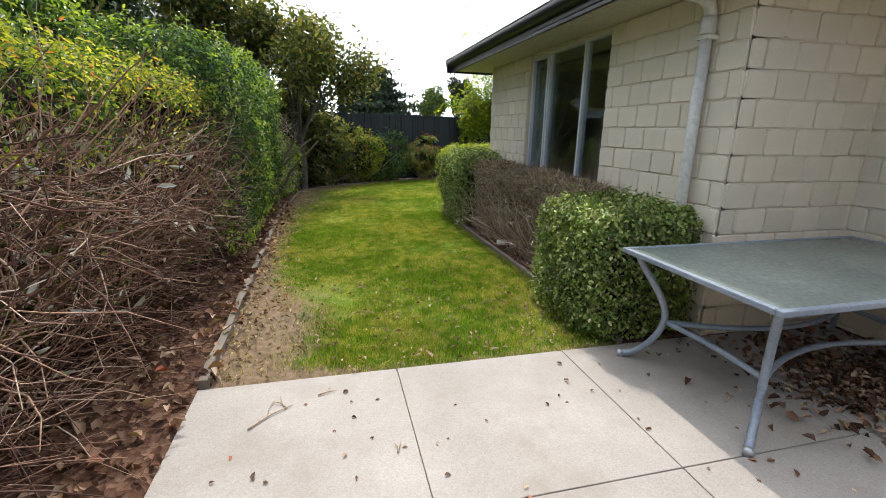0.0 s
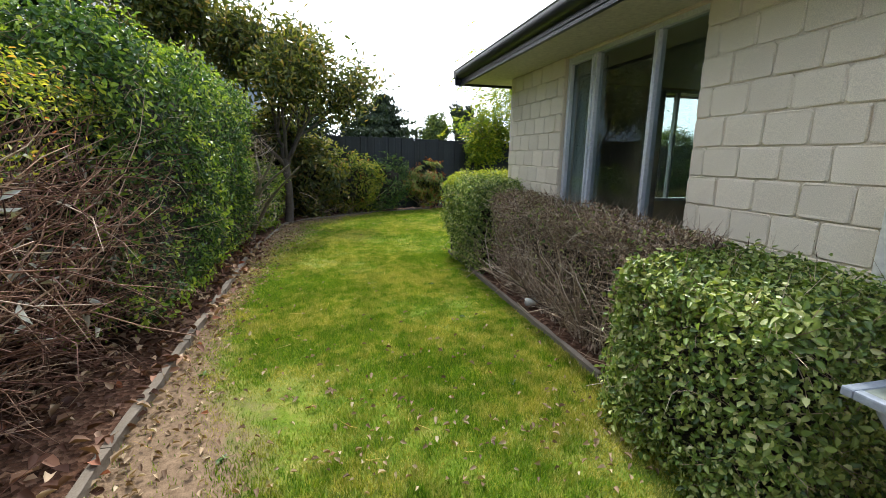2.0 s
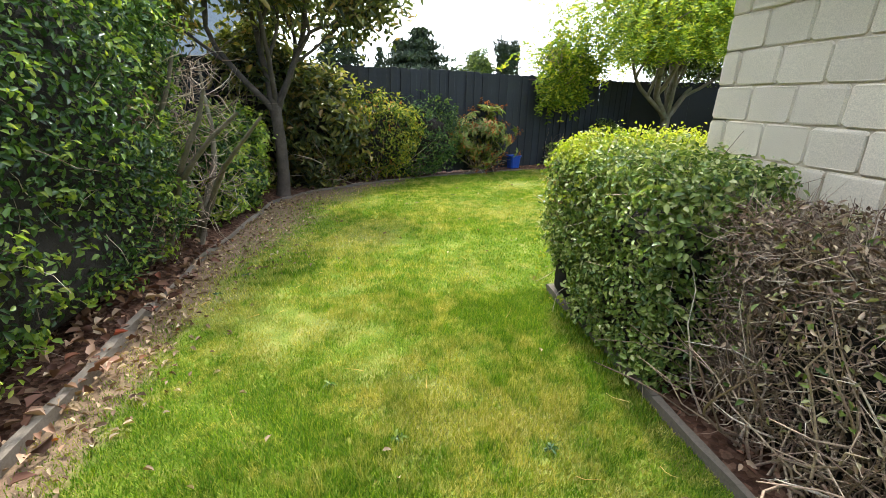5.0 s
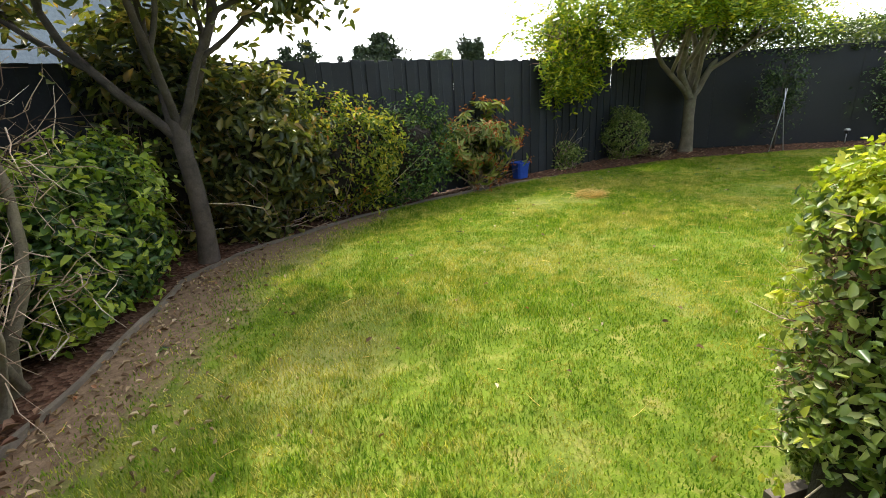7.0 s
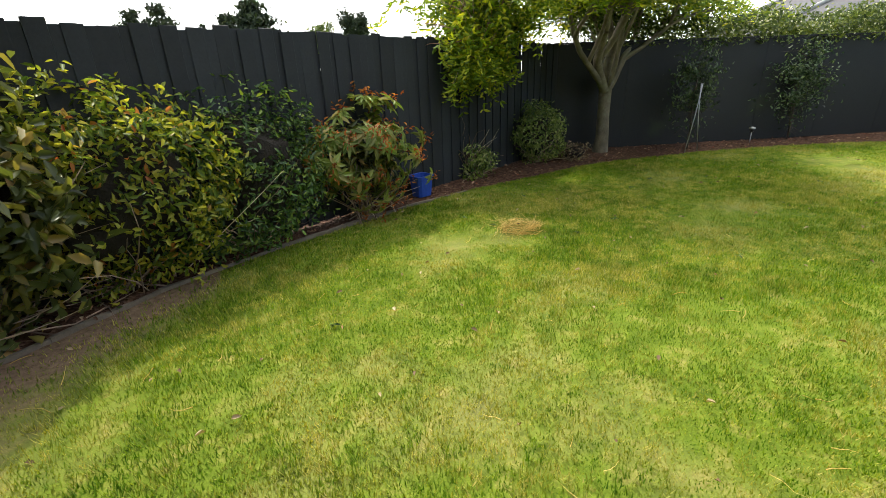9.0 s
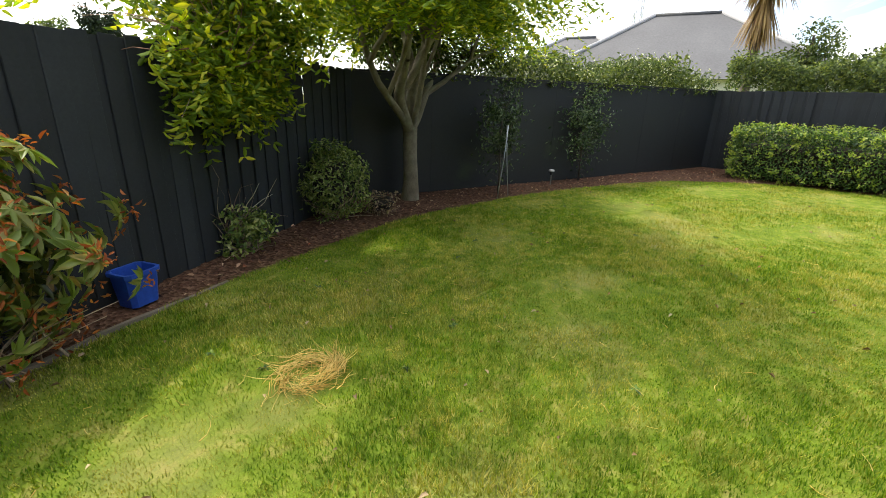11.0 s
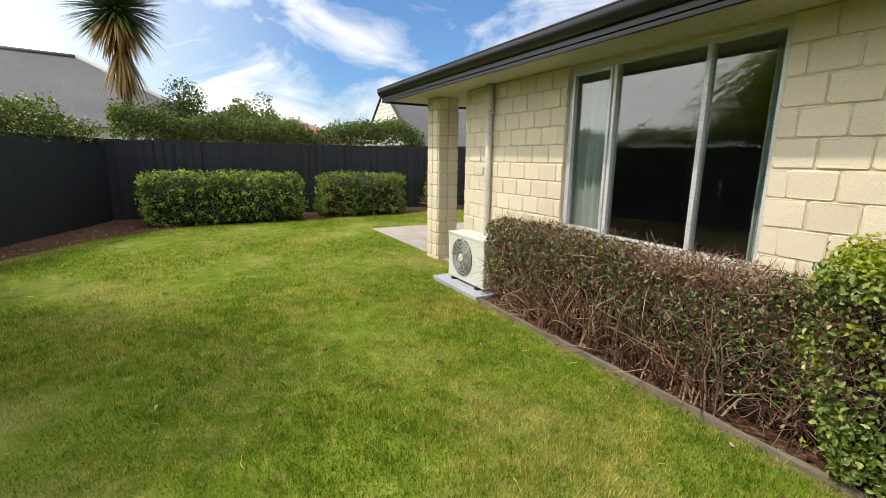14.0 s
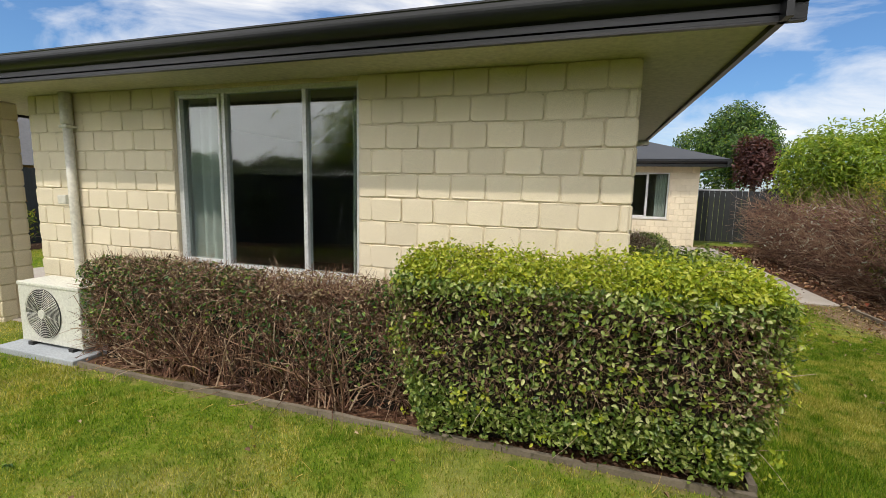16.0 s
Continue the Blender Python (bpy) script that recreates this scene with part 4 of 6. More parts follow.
def downpipe(x, y, m, label, with_box, elbow=False):
    """A round painted downpipe with its head, offset, strap and a small box."""
    t = thing("downpipe", 0, 0, 0, label, "downpipe")
    t.matrix_world = m
    tube_part("pipe", [(0, 0, 0.02), (0, 0, 0.5), (0, 0, 1.2), (0, 0, 2.16)], 0.04, M_PIPE, t, 16)
    tube_part("collar", [(0, 0, 2.13), (0, 0, 2.16), (0, 0, 2.2), (0, 0, 2.24 if elbow else 2.42)], [0.05, 0.052, 0.052, 0.052], M_PIPE, t, 16)
    part("strap", boxes((-0.055, 0.055, -0.045, 0.06, 2.095, 2.12), bevel=0.004), M_PIPE, t)
    if elbow:
        tube_part("elbow", [(0, 0, 2.2), (0, 0, 2.27), (0, -0.02, 2.32), (0, -0.08, 2.355), (0, -0.2, 2.365), (0, -0.5, 2.375)], 0.043, M_PIPE, t, 14)
    if with_box:
        part("junction_box", boxes((-0.15, -0.03, -0.055, 0.05, 1.36, 1.45), bevel=0.012), M_PIPE, t, "small cream wall tap box")
    return t


downpipe(0, 0, pose(7.72, 7.885, 0, 0, 0, 180), "cream round downpipe with a small box on the block wall", True)
downpipe(0, 0, pose(2.555, 3.36, 0, 0, 0, -90), "pale grey round downpipe on the shaded block wall", False, True)


def pillar():
    t = thing("porch_pillar", 9.05, 7.55, 0, "square cream block pillar holding up the porch roof", "pillar")
    part("core", boxes((0.008, 0.326, 0.008, 0.326, 0, TOP)), M_MORTAR, t)
    PILLAR.append(t)
    return t


PILLAR = []
pillar()

# ---------------------------------------------------------------- paving and edging


def paving(name, xs, ys, label, top=0.012, skew=0.0):
    """Concrete cast in bays with narrow joints; each bay is a piece."""
    base = part(name, boxes((xs[0] + 0.01, xs[-1] - 0.01, ys[0] + 0.01, ys[-1] - 0.01, -0.09, top - 0.02)), M_MORTAR, None, "", "structure")
    tagged(base, label, "paving")
    for a, b in zip(xs, xs[1:]):
        for c, d in zip(ys, ys[1:]):
            part("slab", boxes((a + 0.003, b - 0.003, c + 0.003, d - 0.003, -0.08, top), bevel=0.005), M_CONC, base)
    return base


paving("patio", [-0.79, 0.35, 1.49, 2.63, 3.82], [-4.19, -2.6, -1.46, -0.33, 0.80, 1.93, 3.06], "pale concrete patio with sawn joints and fallen leaves")
paving("porch", [8.38, 10.4, 12.36], [-4.0, -1.0, 2.0, 5.0, 7.8], "pale concrete porch paving at the lawn's edge")


def edging(points, label, h=0.05, w=0.045, gap=0.0):
    """Timber edging in lengths, each pegged to the next, a little out of line."""
    t = thing("garden_edging", points[0][0], points[0][1], 0, label, "edging")
    o = Vector((points[0][0], points[0][1], 0))
    for (x0, y0), (x1, y1) in zip(points, points[1:]):
        a, b = Vector((x0, y0, 0)) - o, Vector((x1, y1, 0)) - o
        L, ang = (b - a).length, math.degrees(math.atan2(y1 - y0, x1 - x0))
        bm = bmesh.new()
        box(bm, 0, L - 0.006, -w / 2, w / 2, -0.04, h)
        bmesh.ops.subdivide_edges(bm, edges=[e for e in bm.edges if e.calc_length() > L * 0.5], cuts=7)
        for v in bm.verts:
            v.co += Vector((0, 0.004 * math.sin(v.co.x * 7), 0.004 * math.sin(v.co.x * 5 + 1))) + Vector(rng.normal(size=3)) * 0.0022
        ob = part("board", bm, M_TIMBER, t)
        ob.matrix_local = Matrix.Translation(a) @ pose(0, 0, 0, 0, float(rng.normal() * 0.4), ang)
    return t


edging([(-0.76, 3.08), (-0.79, 4.2), (-0.82, 5.5), (-0.85, 6.8), (-0.88, 8.3)], "weathered grey timber board edging the leaf-strewn bed", 0.055, 0.048)
edging([(-0.88, 8.31), (-0.92, 9.3), (-0.82, 10.3), (-0.76, 11.5), (-0.38, 12.15), (0.2, 12.62), (0.76, 13.05), (1.65, 13.52), (2.4, 13.86), (3.2, 14.14), (4.2, 14.42)], "half-buried timber edging curving along the shrub bed", 0.026, 0.032)
edging([(1.97, 3.08), (1.96, 4.4), (1.96, 5.7), (1.96, 7.0), (1.95, 8.36)], "grey timber edging along the bed by the house", 0.045, 0.04)
edging([(1.95, 8.4), (3.3, 8.41), (4.6, 8.42), (5.8, 8.43), (7.0, 8.42)], "brown timber edging along the bed under the window", 0.032, 0.034)

# ---------------------------------------------------------------- fences


def fence_frame(name, a, b, label):
    t = thing(name, a[0], a[1], 0, label, "fence", kind="structure")
    ang = math.atan2(b[1] - a[1], b[0] - a[0])
    t.rotation_euler = (0, 0, ang)
    return t, math.hypot(b[0] - a[0], b[1] - a[1])


def paling_mesh(seed):
    r = np.random.default_rng(seed)
    bm = bmesh.new()
    box(bm, 0, 0.130, 0, 0.016, 0.02, FENCE_H + r.normal() * 0.006)
    bmesh.ops.bevel(bm, geom=[e for e in bm.edges if abs(e.verts[0].co.z - e.verts[1].co.z) > 1], offset=0.004, segments=1, affect="EDGES")
    for v in bm.verts:
        if v.co.z > 1:
            v.co += Vector((r.normal() * 0.002, r.normal() * 0.003, r.normal() * 0.002))
    return bm_mesh("paling", bm, M_FENCE)


PALINGS = [paling_mesh(s) for s in range(7)]


def paling_fence(name, a, b, label, side):
    """Rough palings, every other one lapped over its neighbours, on rails and posts."""
    t, L = fence_frame(name, a, b, label)
    k = int(L / 0.099)
    for i in range(k):
        ob = new("paling", PALINGS[rng.integers(len(PALINGS))])
        ob.parent = t
        ob.matrix_local = pose(i * 0.099, side * (0.0 if i % 2 else 0.017) - 0.01, rng.normal() * 0.008, rng.normal() * 0.25, rng.normal() * 0.3, rng.normal() * 0.7)
    for z in (0.35, 1.0, 1.6):
        part("rail", boxes((0, L, -side * 0.075 - 0.022, -side * 0.075 + 0.022, z, z + 0.09)), M_FENCE, t)
    for i in range(int(L / 2.4) + 1):
        part("post", boxes((i * 2.4, i * 2.4 + 0.1, -side * 0.15 - 0.05, -side * 0.15 + 0.05, 0, 1.78)), M_FENCE, t)
    return t


paling_fence("fence_1", FENCE_A, FENCE_B, "black-stained lapped timber paling fence behind shrubs", -1)


def panel_fence(name, a, b, label):
    t, L = fence_frame(name, a, b, label)
    k = int(L / 1.22)
    w = L / k
    for i in range(k):
        part("panel", boxes((i * w + 0.002, (i + 1) * w - 0.002, -0.014, 0.014, 0.03, FENCE_H - 0.02)), M_PANEL, t)
    part("capping", boxes((0, L, -0.03, 0.03, FENCE_H - 0.018, FENCE_H + 0.012), bevel=0.005), M_PANEL, t)
    for i in range(k + 1):
        part("post", boxes((i * w - 0.04, i * w + 0.04, 0.016, 0.1, 0, FENCE_H - 0.03)), M_PANEL, t)
    return t


panel_fence("fence_2", FENCE_B, FENCE_C, "flat black-painted panel fence with mossy streaks")
paling_fence("fence_3", FENCE_C, FENCE_D, "dark weathered timber paling fence behind clipped hedges", -1)
paling_fence("fence_4", (-3.4, -9.0), (-3.9, 11.4), "dark timber paling fence behind the tall shrubs", -1)
# a short return of fence with a gate frame beyond the wing
g, gl = fence_frame("gate", (-3.35, -6.0), (-0.3, -6.0), "dark timber side gate with a pale frame")
for i in range(int(gl / 0.16)):
    part("board", boxes((i * 0.16, i * 0.16 + 0.15, -0.01, 0.01, 0.06, 1.75)), M_FENCE, g)
part("gate_post", boxes((1.55, 1.63, -0.09, -0.01, 0, 1.85)), M_STEEL, g)
part("gate_rail", boxes((1.63, gl, -0.08, -0.03, 1.72, 1.8)), M_STEEL, g)

# ---------------------------------------------------------------- patio table


def patio_table():
    """A glass-topped table on swept metal legs joined by a curved stretcher."""
    x0, x1, y0, y1, h = 1.80, 3.74, 1.88, 2.96, 0.748
    t = thing("patio_table", (x0 + x1) / 2, (y0 + y1) / 2, 0.012, "blue-grey metal patio table with a dusty glass top", "table")
    hx, hy = (x1 - x0) / 2, (y1 - y0) / 2
    part("tabletop", boxes((-hx + 0.03, hx - 0.03, -hy + 0.03, hy - 0.03, h - 0.016, h - 0.006)), M_TOP, t, "dusty frosted glass top")
    part("rim", boxes((-hx, hx, -hy, -hy + 0.035, h - 0.03, h), (-hx, hx, hy - 0.035, hy, h - 0.03, h), (-hx, -hx + 0.035, -hy + 0.036, hy - 0.036, h - 0.03, h),
                      (hx - 0.035, hx, -hy + 0.036, hy - 0.036, h - 0.03, h), bevel=0.007), M_TABLE, t)
    for sx in (-1, 1):
        for sy in (-1, 1):
            # bows in under the top, then sweeps out along the diagonal to the foot
            s = np.linspace(0, 1, 18)
            off = np.where(s < 0.6, -0.03 - 0.20 * np.sin(s / 0.6 * np.pi / 2) ** 1.3, -0.23 + 0.23 * ((s - 0.6) / 0.4) ** 1.35)
            zz = np.where(s < 0.6, (h - 0.03) - s / 0.6 * (h - 0.33), 0.02 + 0.28 * (1 - (s - 0.6) / 0.4) ** 1.7)
            xx, yy = sx * (hx - 0.05 + off * 0.8), sy * (hy - 0.05 + off * 0.62)
            leg = tube_part("leg", np.stack([xx, yy, zz], 1), 0.021, M_TABLE, t, 10)
            tube_part("foot_cap", [(xx[-1] - sx * 0.01, yy[-1] - sy * 0.008, zz[-1]), (xx[-1] + sx * 0.016, yy[-1] + sy * 0.012, zz[-1])], 0.024, M_STEEL, leg)
    for sy in (-1, 1):
        s = np.linspace(-1, 1, 15)
        tube_part("stretcher", np.stack([s * (hx - 0.23), sy * (hy - 0.19) * (0.35 + 0.65 * s ** 2), np.full(15, 0.29)], 1), 0.017, M_TABLE, t, 8)
    for sx in (-1, 1):
        s = np.linspace(-1, 1, 9)
        tube_part("end_stretcher", np.stack([sx * (hx - 0.235 - 0.03 * (1 - s ** 2)), s * (hy - 0.19), np.full(9, 0.292)], 1), 0.017, M_TABLE, t, 8)
    return t


patio_table()

# ---------------------------------------------------------------- air conditioner


def heat_pump():
    w, d, h = 0.82, 0.30, 0.57
    t = thing("heat_pump", 7.15, 7.98, 0.07, "cream outdoor heat pump unit with a round fan grille", "heat pump")
    part("body", boxes((0, w, 0, d, 0.0, h), bevel=0.012), M_WHITE, t)
    part("lid", boxes((-0.006, w + 0.006, -0.006, d + 0.006, h - 0.03, h + 0.004), bevel=0.008), M_WHITE, t)
    cx, cz, R = 0.48, 0.29, 0.235
    bm = bmesh.new()
    bmesh.ops.create_cone(bm, cap_ends=True, segments=40, radius1=R, radius2=R, depth=0.006, matrix=pose(cx, d + 0.004, cz, 90, 0, 0))
    part("fan_opening", bm, M_DARK, t)
    for r in np.linspace(0.055, R, 12):
        a = np.linspace(0, 2 * np.pi, 33)
        tube_part("grille_ring", np.stack([cx + r * np.cos(a), np.full(33, d + 0.016), cz + r * np.sin(a)], 1), 0.0022, M_WHITE, t, 5)
    for a in np.linspace(0, 2 * np.pi, 8, endpoint=False):
        tube_part("grille_spoke", [(cx + 0.04 * math.cos(a), d + 0.02, cz + 0.04 * math.sin(a)), (cx + R * math.cos(a + 0.25), d + 0.02, cz + R * math.sin(a + 0.25))], 0.002, M_WHITE, t, 5)
    bm = bmesh.new()
    bmesh.ops.create_cone(bm, cap_ends=True, segments=24, radius1=0.045, radius2=0.04, depth=0.012, matrix=pose(cx, d + 0.022, cz, -90, 0, 0))
    part("hub", bm, M_WHITE, t)
    part("side_cover", boxes((-0.02, -0.001, 0.05, 0.25, 0.08, 0.34), bevel=0.008), M_WHITE, t)
    for x in (0.1, 0.65):
        part("foot", boxes((x, x + 0.06, -0.01, d + 0.02, -0.03, 0.0)), M_DARK, t)
    return t


heat_pump()
tagged(part("plinth", boxes((7.04, 8.1, 7.9, 8.44, -0.02, 0.04), bevel=0.01), M_GREYSLAB), "grey plinth slab under the heat pump", "plinth")

# ---------------------------------------------------------------- hedges by the house


def die_near(p, d):
    return (lump(p, 3.0, 2.0) > 0.25) & (p[:, 2] < 0.6)


def die_corner(p, d):
    """Bare band along the sunny face under the green top."""
    band = (p[:, 2] > 0.45 + 0.14 * lump(p, 3.5, 1.0)) & (p[:, 2] < 0.97 + 0.05 * lump(p, 5, 4.0))
    return (d[:, 1] > 0.4) & band & (lump(p, 1.8, 0.4) > -0.35)


hedge("hedge", 1.72, 2.58, 3.09, 4.05, 0.95, "clipped green and cream hedge block beside the patio table", M_BOX, 17000, 0.034, 0.16, 0.03, 0.07, None, die_near, 0.5, sprigs=500, sprig_mat=M_BOX)
hedge("hedge", 1.82, 4.08, 7.92, 8.48, 1.2, "clipped hedge with a yellow-green top and a bare twiggy band", M_BOX, 40000, 0.034, 0.27, 0.04, 0.08, M_BOXTOP, die_corner, 1.5, foot=0.7, sprigs=140, sprig_mat=M_BOXTOP)
hedge("hedge", 1.86, 2.57, 7.02, 7.96, 1.17, "clipped green hedge turning the house corner", M_BOX, 13000, 0.038, 0.17, 0.03, 0.07, M_BOX, die_near, 2.5, sprigs=160, sprig_mat=M_BOX)
twig_hedge("hedge", 2.06, 2.56, 4.0, 7.05, 1.03, "dying brown twiggy hedge under the tall window", 9500, M_GREYTWIG, M_BROWNSPRIG, 15000, M_BOX, 1500, 0.7)
twig_hedge("hedge", 3.92, 7.12, 7.92, 8.36, 0.93, "dying brown twiggy hedge with a little green under the window", 9000, M_REDTWIG, M_BROWNSPRIG, 13000, M_LAURUS, 6500, 1.9)

# ---------------------------------------------------------------- tall shrubs on the far side of the lawn
t = thing("shrub_row", -1.86, 1.9, 0, "overgrown row of bare red-brown twigs with yellow-green tops", "shrub")
n = 11000
p = np.stack([rng.uniform(-1.0, 0.85, n), rng.uniform(-4.6, 3.7, n), rng.uniform(0.05, 1.4, n)], 1)
p[:, 0] = np.minimum(p[:, 0], 0.28 + 0.46 * np.clip(p[:, 2], 0, 1.2) + 0.14 * lump(p, 2.0))
put("twig_tangle", twigs_mesh("twig_tangle", p, np.array([0.65, 0.05, 0.5]) + 0.65 * rng.normal(size=(n, 3)), 0.58, 0.0048, M_REDTWIG, 0.34, 3), t, kind="stuff")
n = 420
p = np.stack([rng.uniform(-0.9, 0.15, n), rng.uniform(-4.5, 3.0, n), np.zeros(n)], 1)
put("stem_tangle", twigs_mesh("stem_tangle", p, np.array([0.35, 0, 1.0]) + 0.4 * rng.normal(size=(n, 3)), 1.35, 0.012, M_REDTWIG, 0.28, 6), t, kind="stuff")
# solid core behind the twigs, coloured near black for the shade within
half = (0.42, 3.7, 0.55)
ob = put("dark_shade_core", bm_mesh("dark_shade_core", core_mesh(half, 0.3, 0.02, M_SHADE_CORE, 9, 0.12, 0.3), M_SHADE_CORE), t)
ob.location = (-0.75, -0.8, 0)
n = 36000
p, d = rbox_points(n, (0.85, 4.0, 0.3), 0.25)
p = p + np.array([-0.05, -0.35, 1.22]) + d * (0.16 * lump(p, 2.4, 3.0) + 0.05 * rng.normal(size=n))[:, None]
front = p[:, 0] > -0.3 + 0.3 * lump(p, 1.5)
keep = ((d[:, 2] > 0.1) | (rng.uniform(size=n) < 0.3)) & (p[:, 1] > 0.2 + 0.4 * lump(p, 3.0))
put("yellow_leaves", leaves_mesh("yellow_leaves", p[front & keep], d[front & keep] + [0, 0, 0.5], 0.032, M_GOLDTOP, 0.42), t, "yellow-green leaves with red tips", "stuff")
put("foliage", leaves_mesh("foliage", p[~front & (p[:, 1] > 0)], d[~front & (p[:, 1] > 0)] + [0, 0, 0.5], 0.045, M_LAURUS, 0.5), t, kind="stuff")
n = 420
p = np.stack([rng.uniform(0.3, 0.85, n), rng.uniform(-3.5, 3.5, n), rng.uniform(0.4, 1.45, n)], 1)
put("pale_leaves", leaves_mesh("pale_leaves", p, rng.normal(size=(n, 3)) + [0.4, 0, 0.6], 0.09, M_SILVER, 0.3), t, "pale dead hanging leaves", "stuff")

hedge("tall_shrub", -2.5, -0.9, 5.25, 9.7, 2.35, "tall dense green shrub wall leaning over the bed", M_LAURUS, 72000, 0.046, 0.45, 0.14, 0.2, None, lambda p, d: ((p[:, 1] > 1.2) & (p[:, 2] < 1.4) & (lump(p, 2.0, 1.0) > -0.1)) | ((p[:, 1] < -1.3 + 0.3 * lump(p, 3)) & (p[:, 2] < 1.25)), 3.3, 1.0, 0.5, category="shrub", sprigs=800)
hedge("tall_shrub", -3.1, -1.6, 1.7, 5.0, 2.5, "tall mixed green shrubs behind the bare twigs", M_LAURUS, 34000, 0.05, 0.5, 0.22, 0.18, None, None, 5.3, 1.0, 0.5, category="shrub", sprigs=900)
hedge("tall_shrub", -3.2, -1.55, 9.9, 11.3, 2.5, "tall green shrubs with bare stems at the bed's bend", M_LAURUS, 14000, 0.055, 0.5, 0.2, 0.2, None, None, 6.1, 0.8, 0.5, category="shrub")
# low regrowth along the foot of the tall shrubs
hedge("low_shrub", -1.75, -0.86, 10.15, 11.75, 1.1, "loose green shrub spilling over the timber edging", M_LAURUS, 14000, 0.07, 0.35, 0.2, 0.16, None, None, 2.2, 1.0, 0.55, category="shrub", sprigs=300)
# old pruned stems standing bare in the bed
t = thing("pruned_stump", -1.25, 9.75, 0, "old pruned shrub stems standing bare and pale brown", "shrub")
items = []
for k in range(16):
    b = np.array([rng.uniform(-0.3, 0.2), rng.uniform(-0.5, 0.4), 0.0])
    d = unit(np.array([rng.normal(0.15, 0.2), rng.normal(0, 0.25), 1.0]))
    q = [b]
    for s in range(6):
        d = unit(d + rng.normal(size=3) * 0.16)
        q.append(q[-1] + d * rng.uniform(0.2, 0.36))
    items.append((np.array(q), np.linspace(rng.uniform(0.022, 0.045), 0.012, 7)))
put("stem_tangle", tubes_mesh("stem_tangle", items, M_BARK, 7), t, kind="stuff")
p = np.stack([rng.uniform(-0.2, 0.55, 500), rng.uniform(-0.6, 0.6, 500), rng.uniform(0.3, 1.7, 500)], 1)
put("twig_tangle", twigs_mesh("twig_tangle", p, rng.normal(size=(500, 3)) + [0.3, 0, 0.2], 0.35, 0.004, M_GREYTWIG), t, kind="stuff")


def leafy_tree(name, x, y, trunk_items, label, leaf_sets, bark, category="tree"):
    t = thing(name, x, y, 0, label, category)
    put("trunk", tubes_mesh("trunk", trunk_items, bark, 9), t)
    for nm, me in leaf_sets:
        put(nm, me, t, kind="stuff")
    return t


# dark magnolia-like tree with several stems at the bed's bend
items, tips = [(np.array([(0, 0, 0), (0.03, 0.0, 0.3), (0.03, 0.01, 0.7), (0.0, 0.02, 1.15), (-0.02, 0.02, 1.35)]), np.array([0.105, 0.085, 0.078, 0.075, 0.07]))], []
for k, (dx, dy, dz, L, R) in enumerate([(-0.14, 0.12, 1.0, 1.5, 0.055), (0.16, 0.15, 1.0, 1.5, 0.055), (-0.45, -0.2, 1.0, 1.3, 0.045), (0.45, -0.15, 0.8, 1.1, 0.04), (-0.1, -0.5, 0.9, 1.1, 0.04)]):
    br = grow((-0.01 + 0.005 * k, 0.02, 1.0 + 0.07 * k), (dx, dy, dz), L, R, 3, 0.7, 0.12, 3, 0.62, 0.1, 20 + k)
    items += [(b[0], b[1]) for b in br]
    tips += br
p, d = crown_points(tips, 2, 14000, 0.19)
s = p[:, 2] > 0.9
leafy_tree("tree", -0.68, 12.0, items, "many-stemmed dark tree with leathery olive leaves", [("foliage", leaves_mesh("foliage", p[s], d[s], 0.125, M_OLIVE, 0.36, 0.8))], M_DARKBARK)

# golden pinnate-leaved tree in the far corner
items = [(np.array([(0, 0, 0), (0.02, 0, 0.3), (0.0, 0, 0.7), (0.02, 0.02, 1.12)]), np.array([0.15, 0.115, 0.105, 0.11]))]
tips = []
for k, (dx, dy, dz, L, R) in enumerate([(-1.05, -0.3, 0.9, 1.35, 0.09), (0.02, 0.05, 1.0, 1.2, 0.1), (0.72, -0.15, 1.0, 1.15, 0.075), (-0.2, -0.6, 1.0, 1.3, 0.05), (0.3, 0.4, 1.0, 1.2, 0.05), (-1.0, -0.3, 0.72, 1.6, 0.06)]):
    br = grow((0.02, 0.02, 1.05), (dx, dy, dz), L, R, 3, 0.6, 0.1, 3, 0.72, 0.09, 61 + k)
    items += [(b[0], b[1]) for b in br]
    tips += br
p, d = crown_points(tips, 2, 7600, 0.42)
p[:, 2] -= np.abs(rng.normal(size=len(p))) * 0.25
keep = (p[:, 2] > 2.85 - 0.36 * np.hypot(p[:, 0], p[:, 1])) & (p[:, 2] > 2.3)
p = p[keep]
hd = unit(np.concatenate([p[:, :2] + 0.6 * rng.normal(size=(len(p), 2)), np.full((len(p), 1), -0.1)], 1))
fp, fn, fa = frond_arrays(p, hd, rng.uniform(0.26, 0.48, len(p)), 8)
leafy_tree("tree", 7.6, 15.5, items, "golden pinnate-leaved tree with a forked lichened trunk", [("foliage", leaves_mesh("foliage", fp, fn, 0.066, M_LOCUST, 0.4, 0.3, fa))], M_BARK)
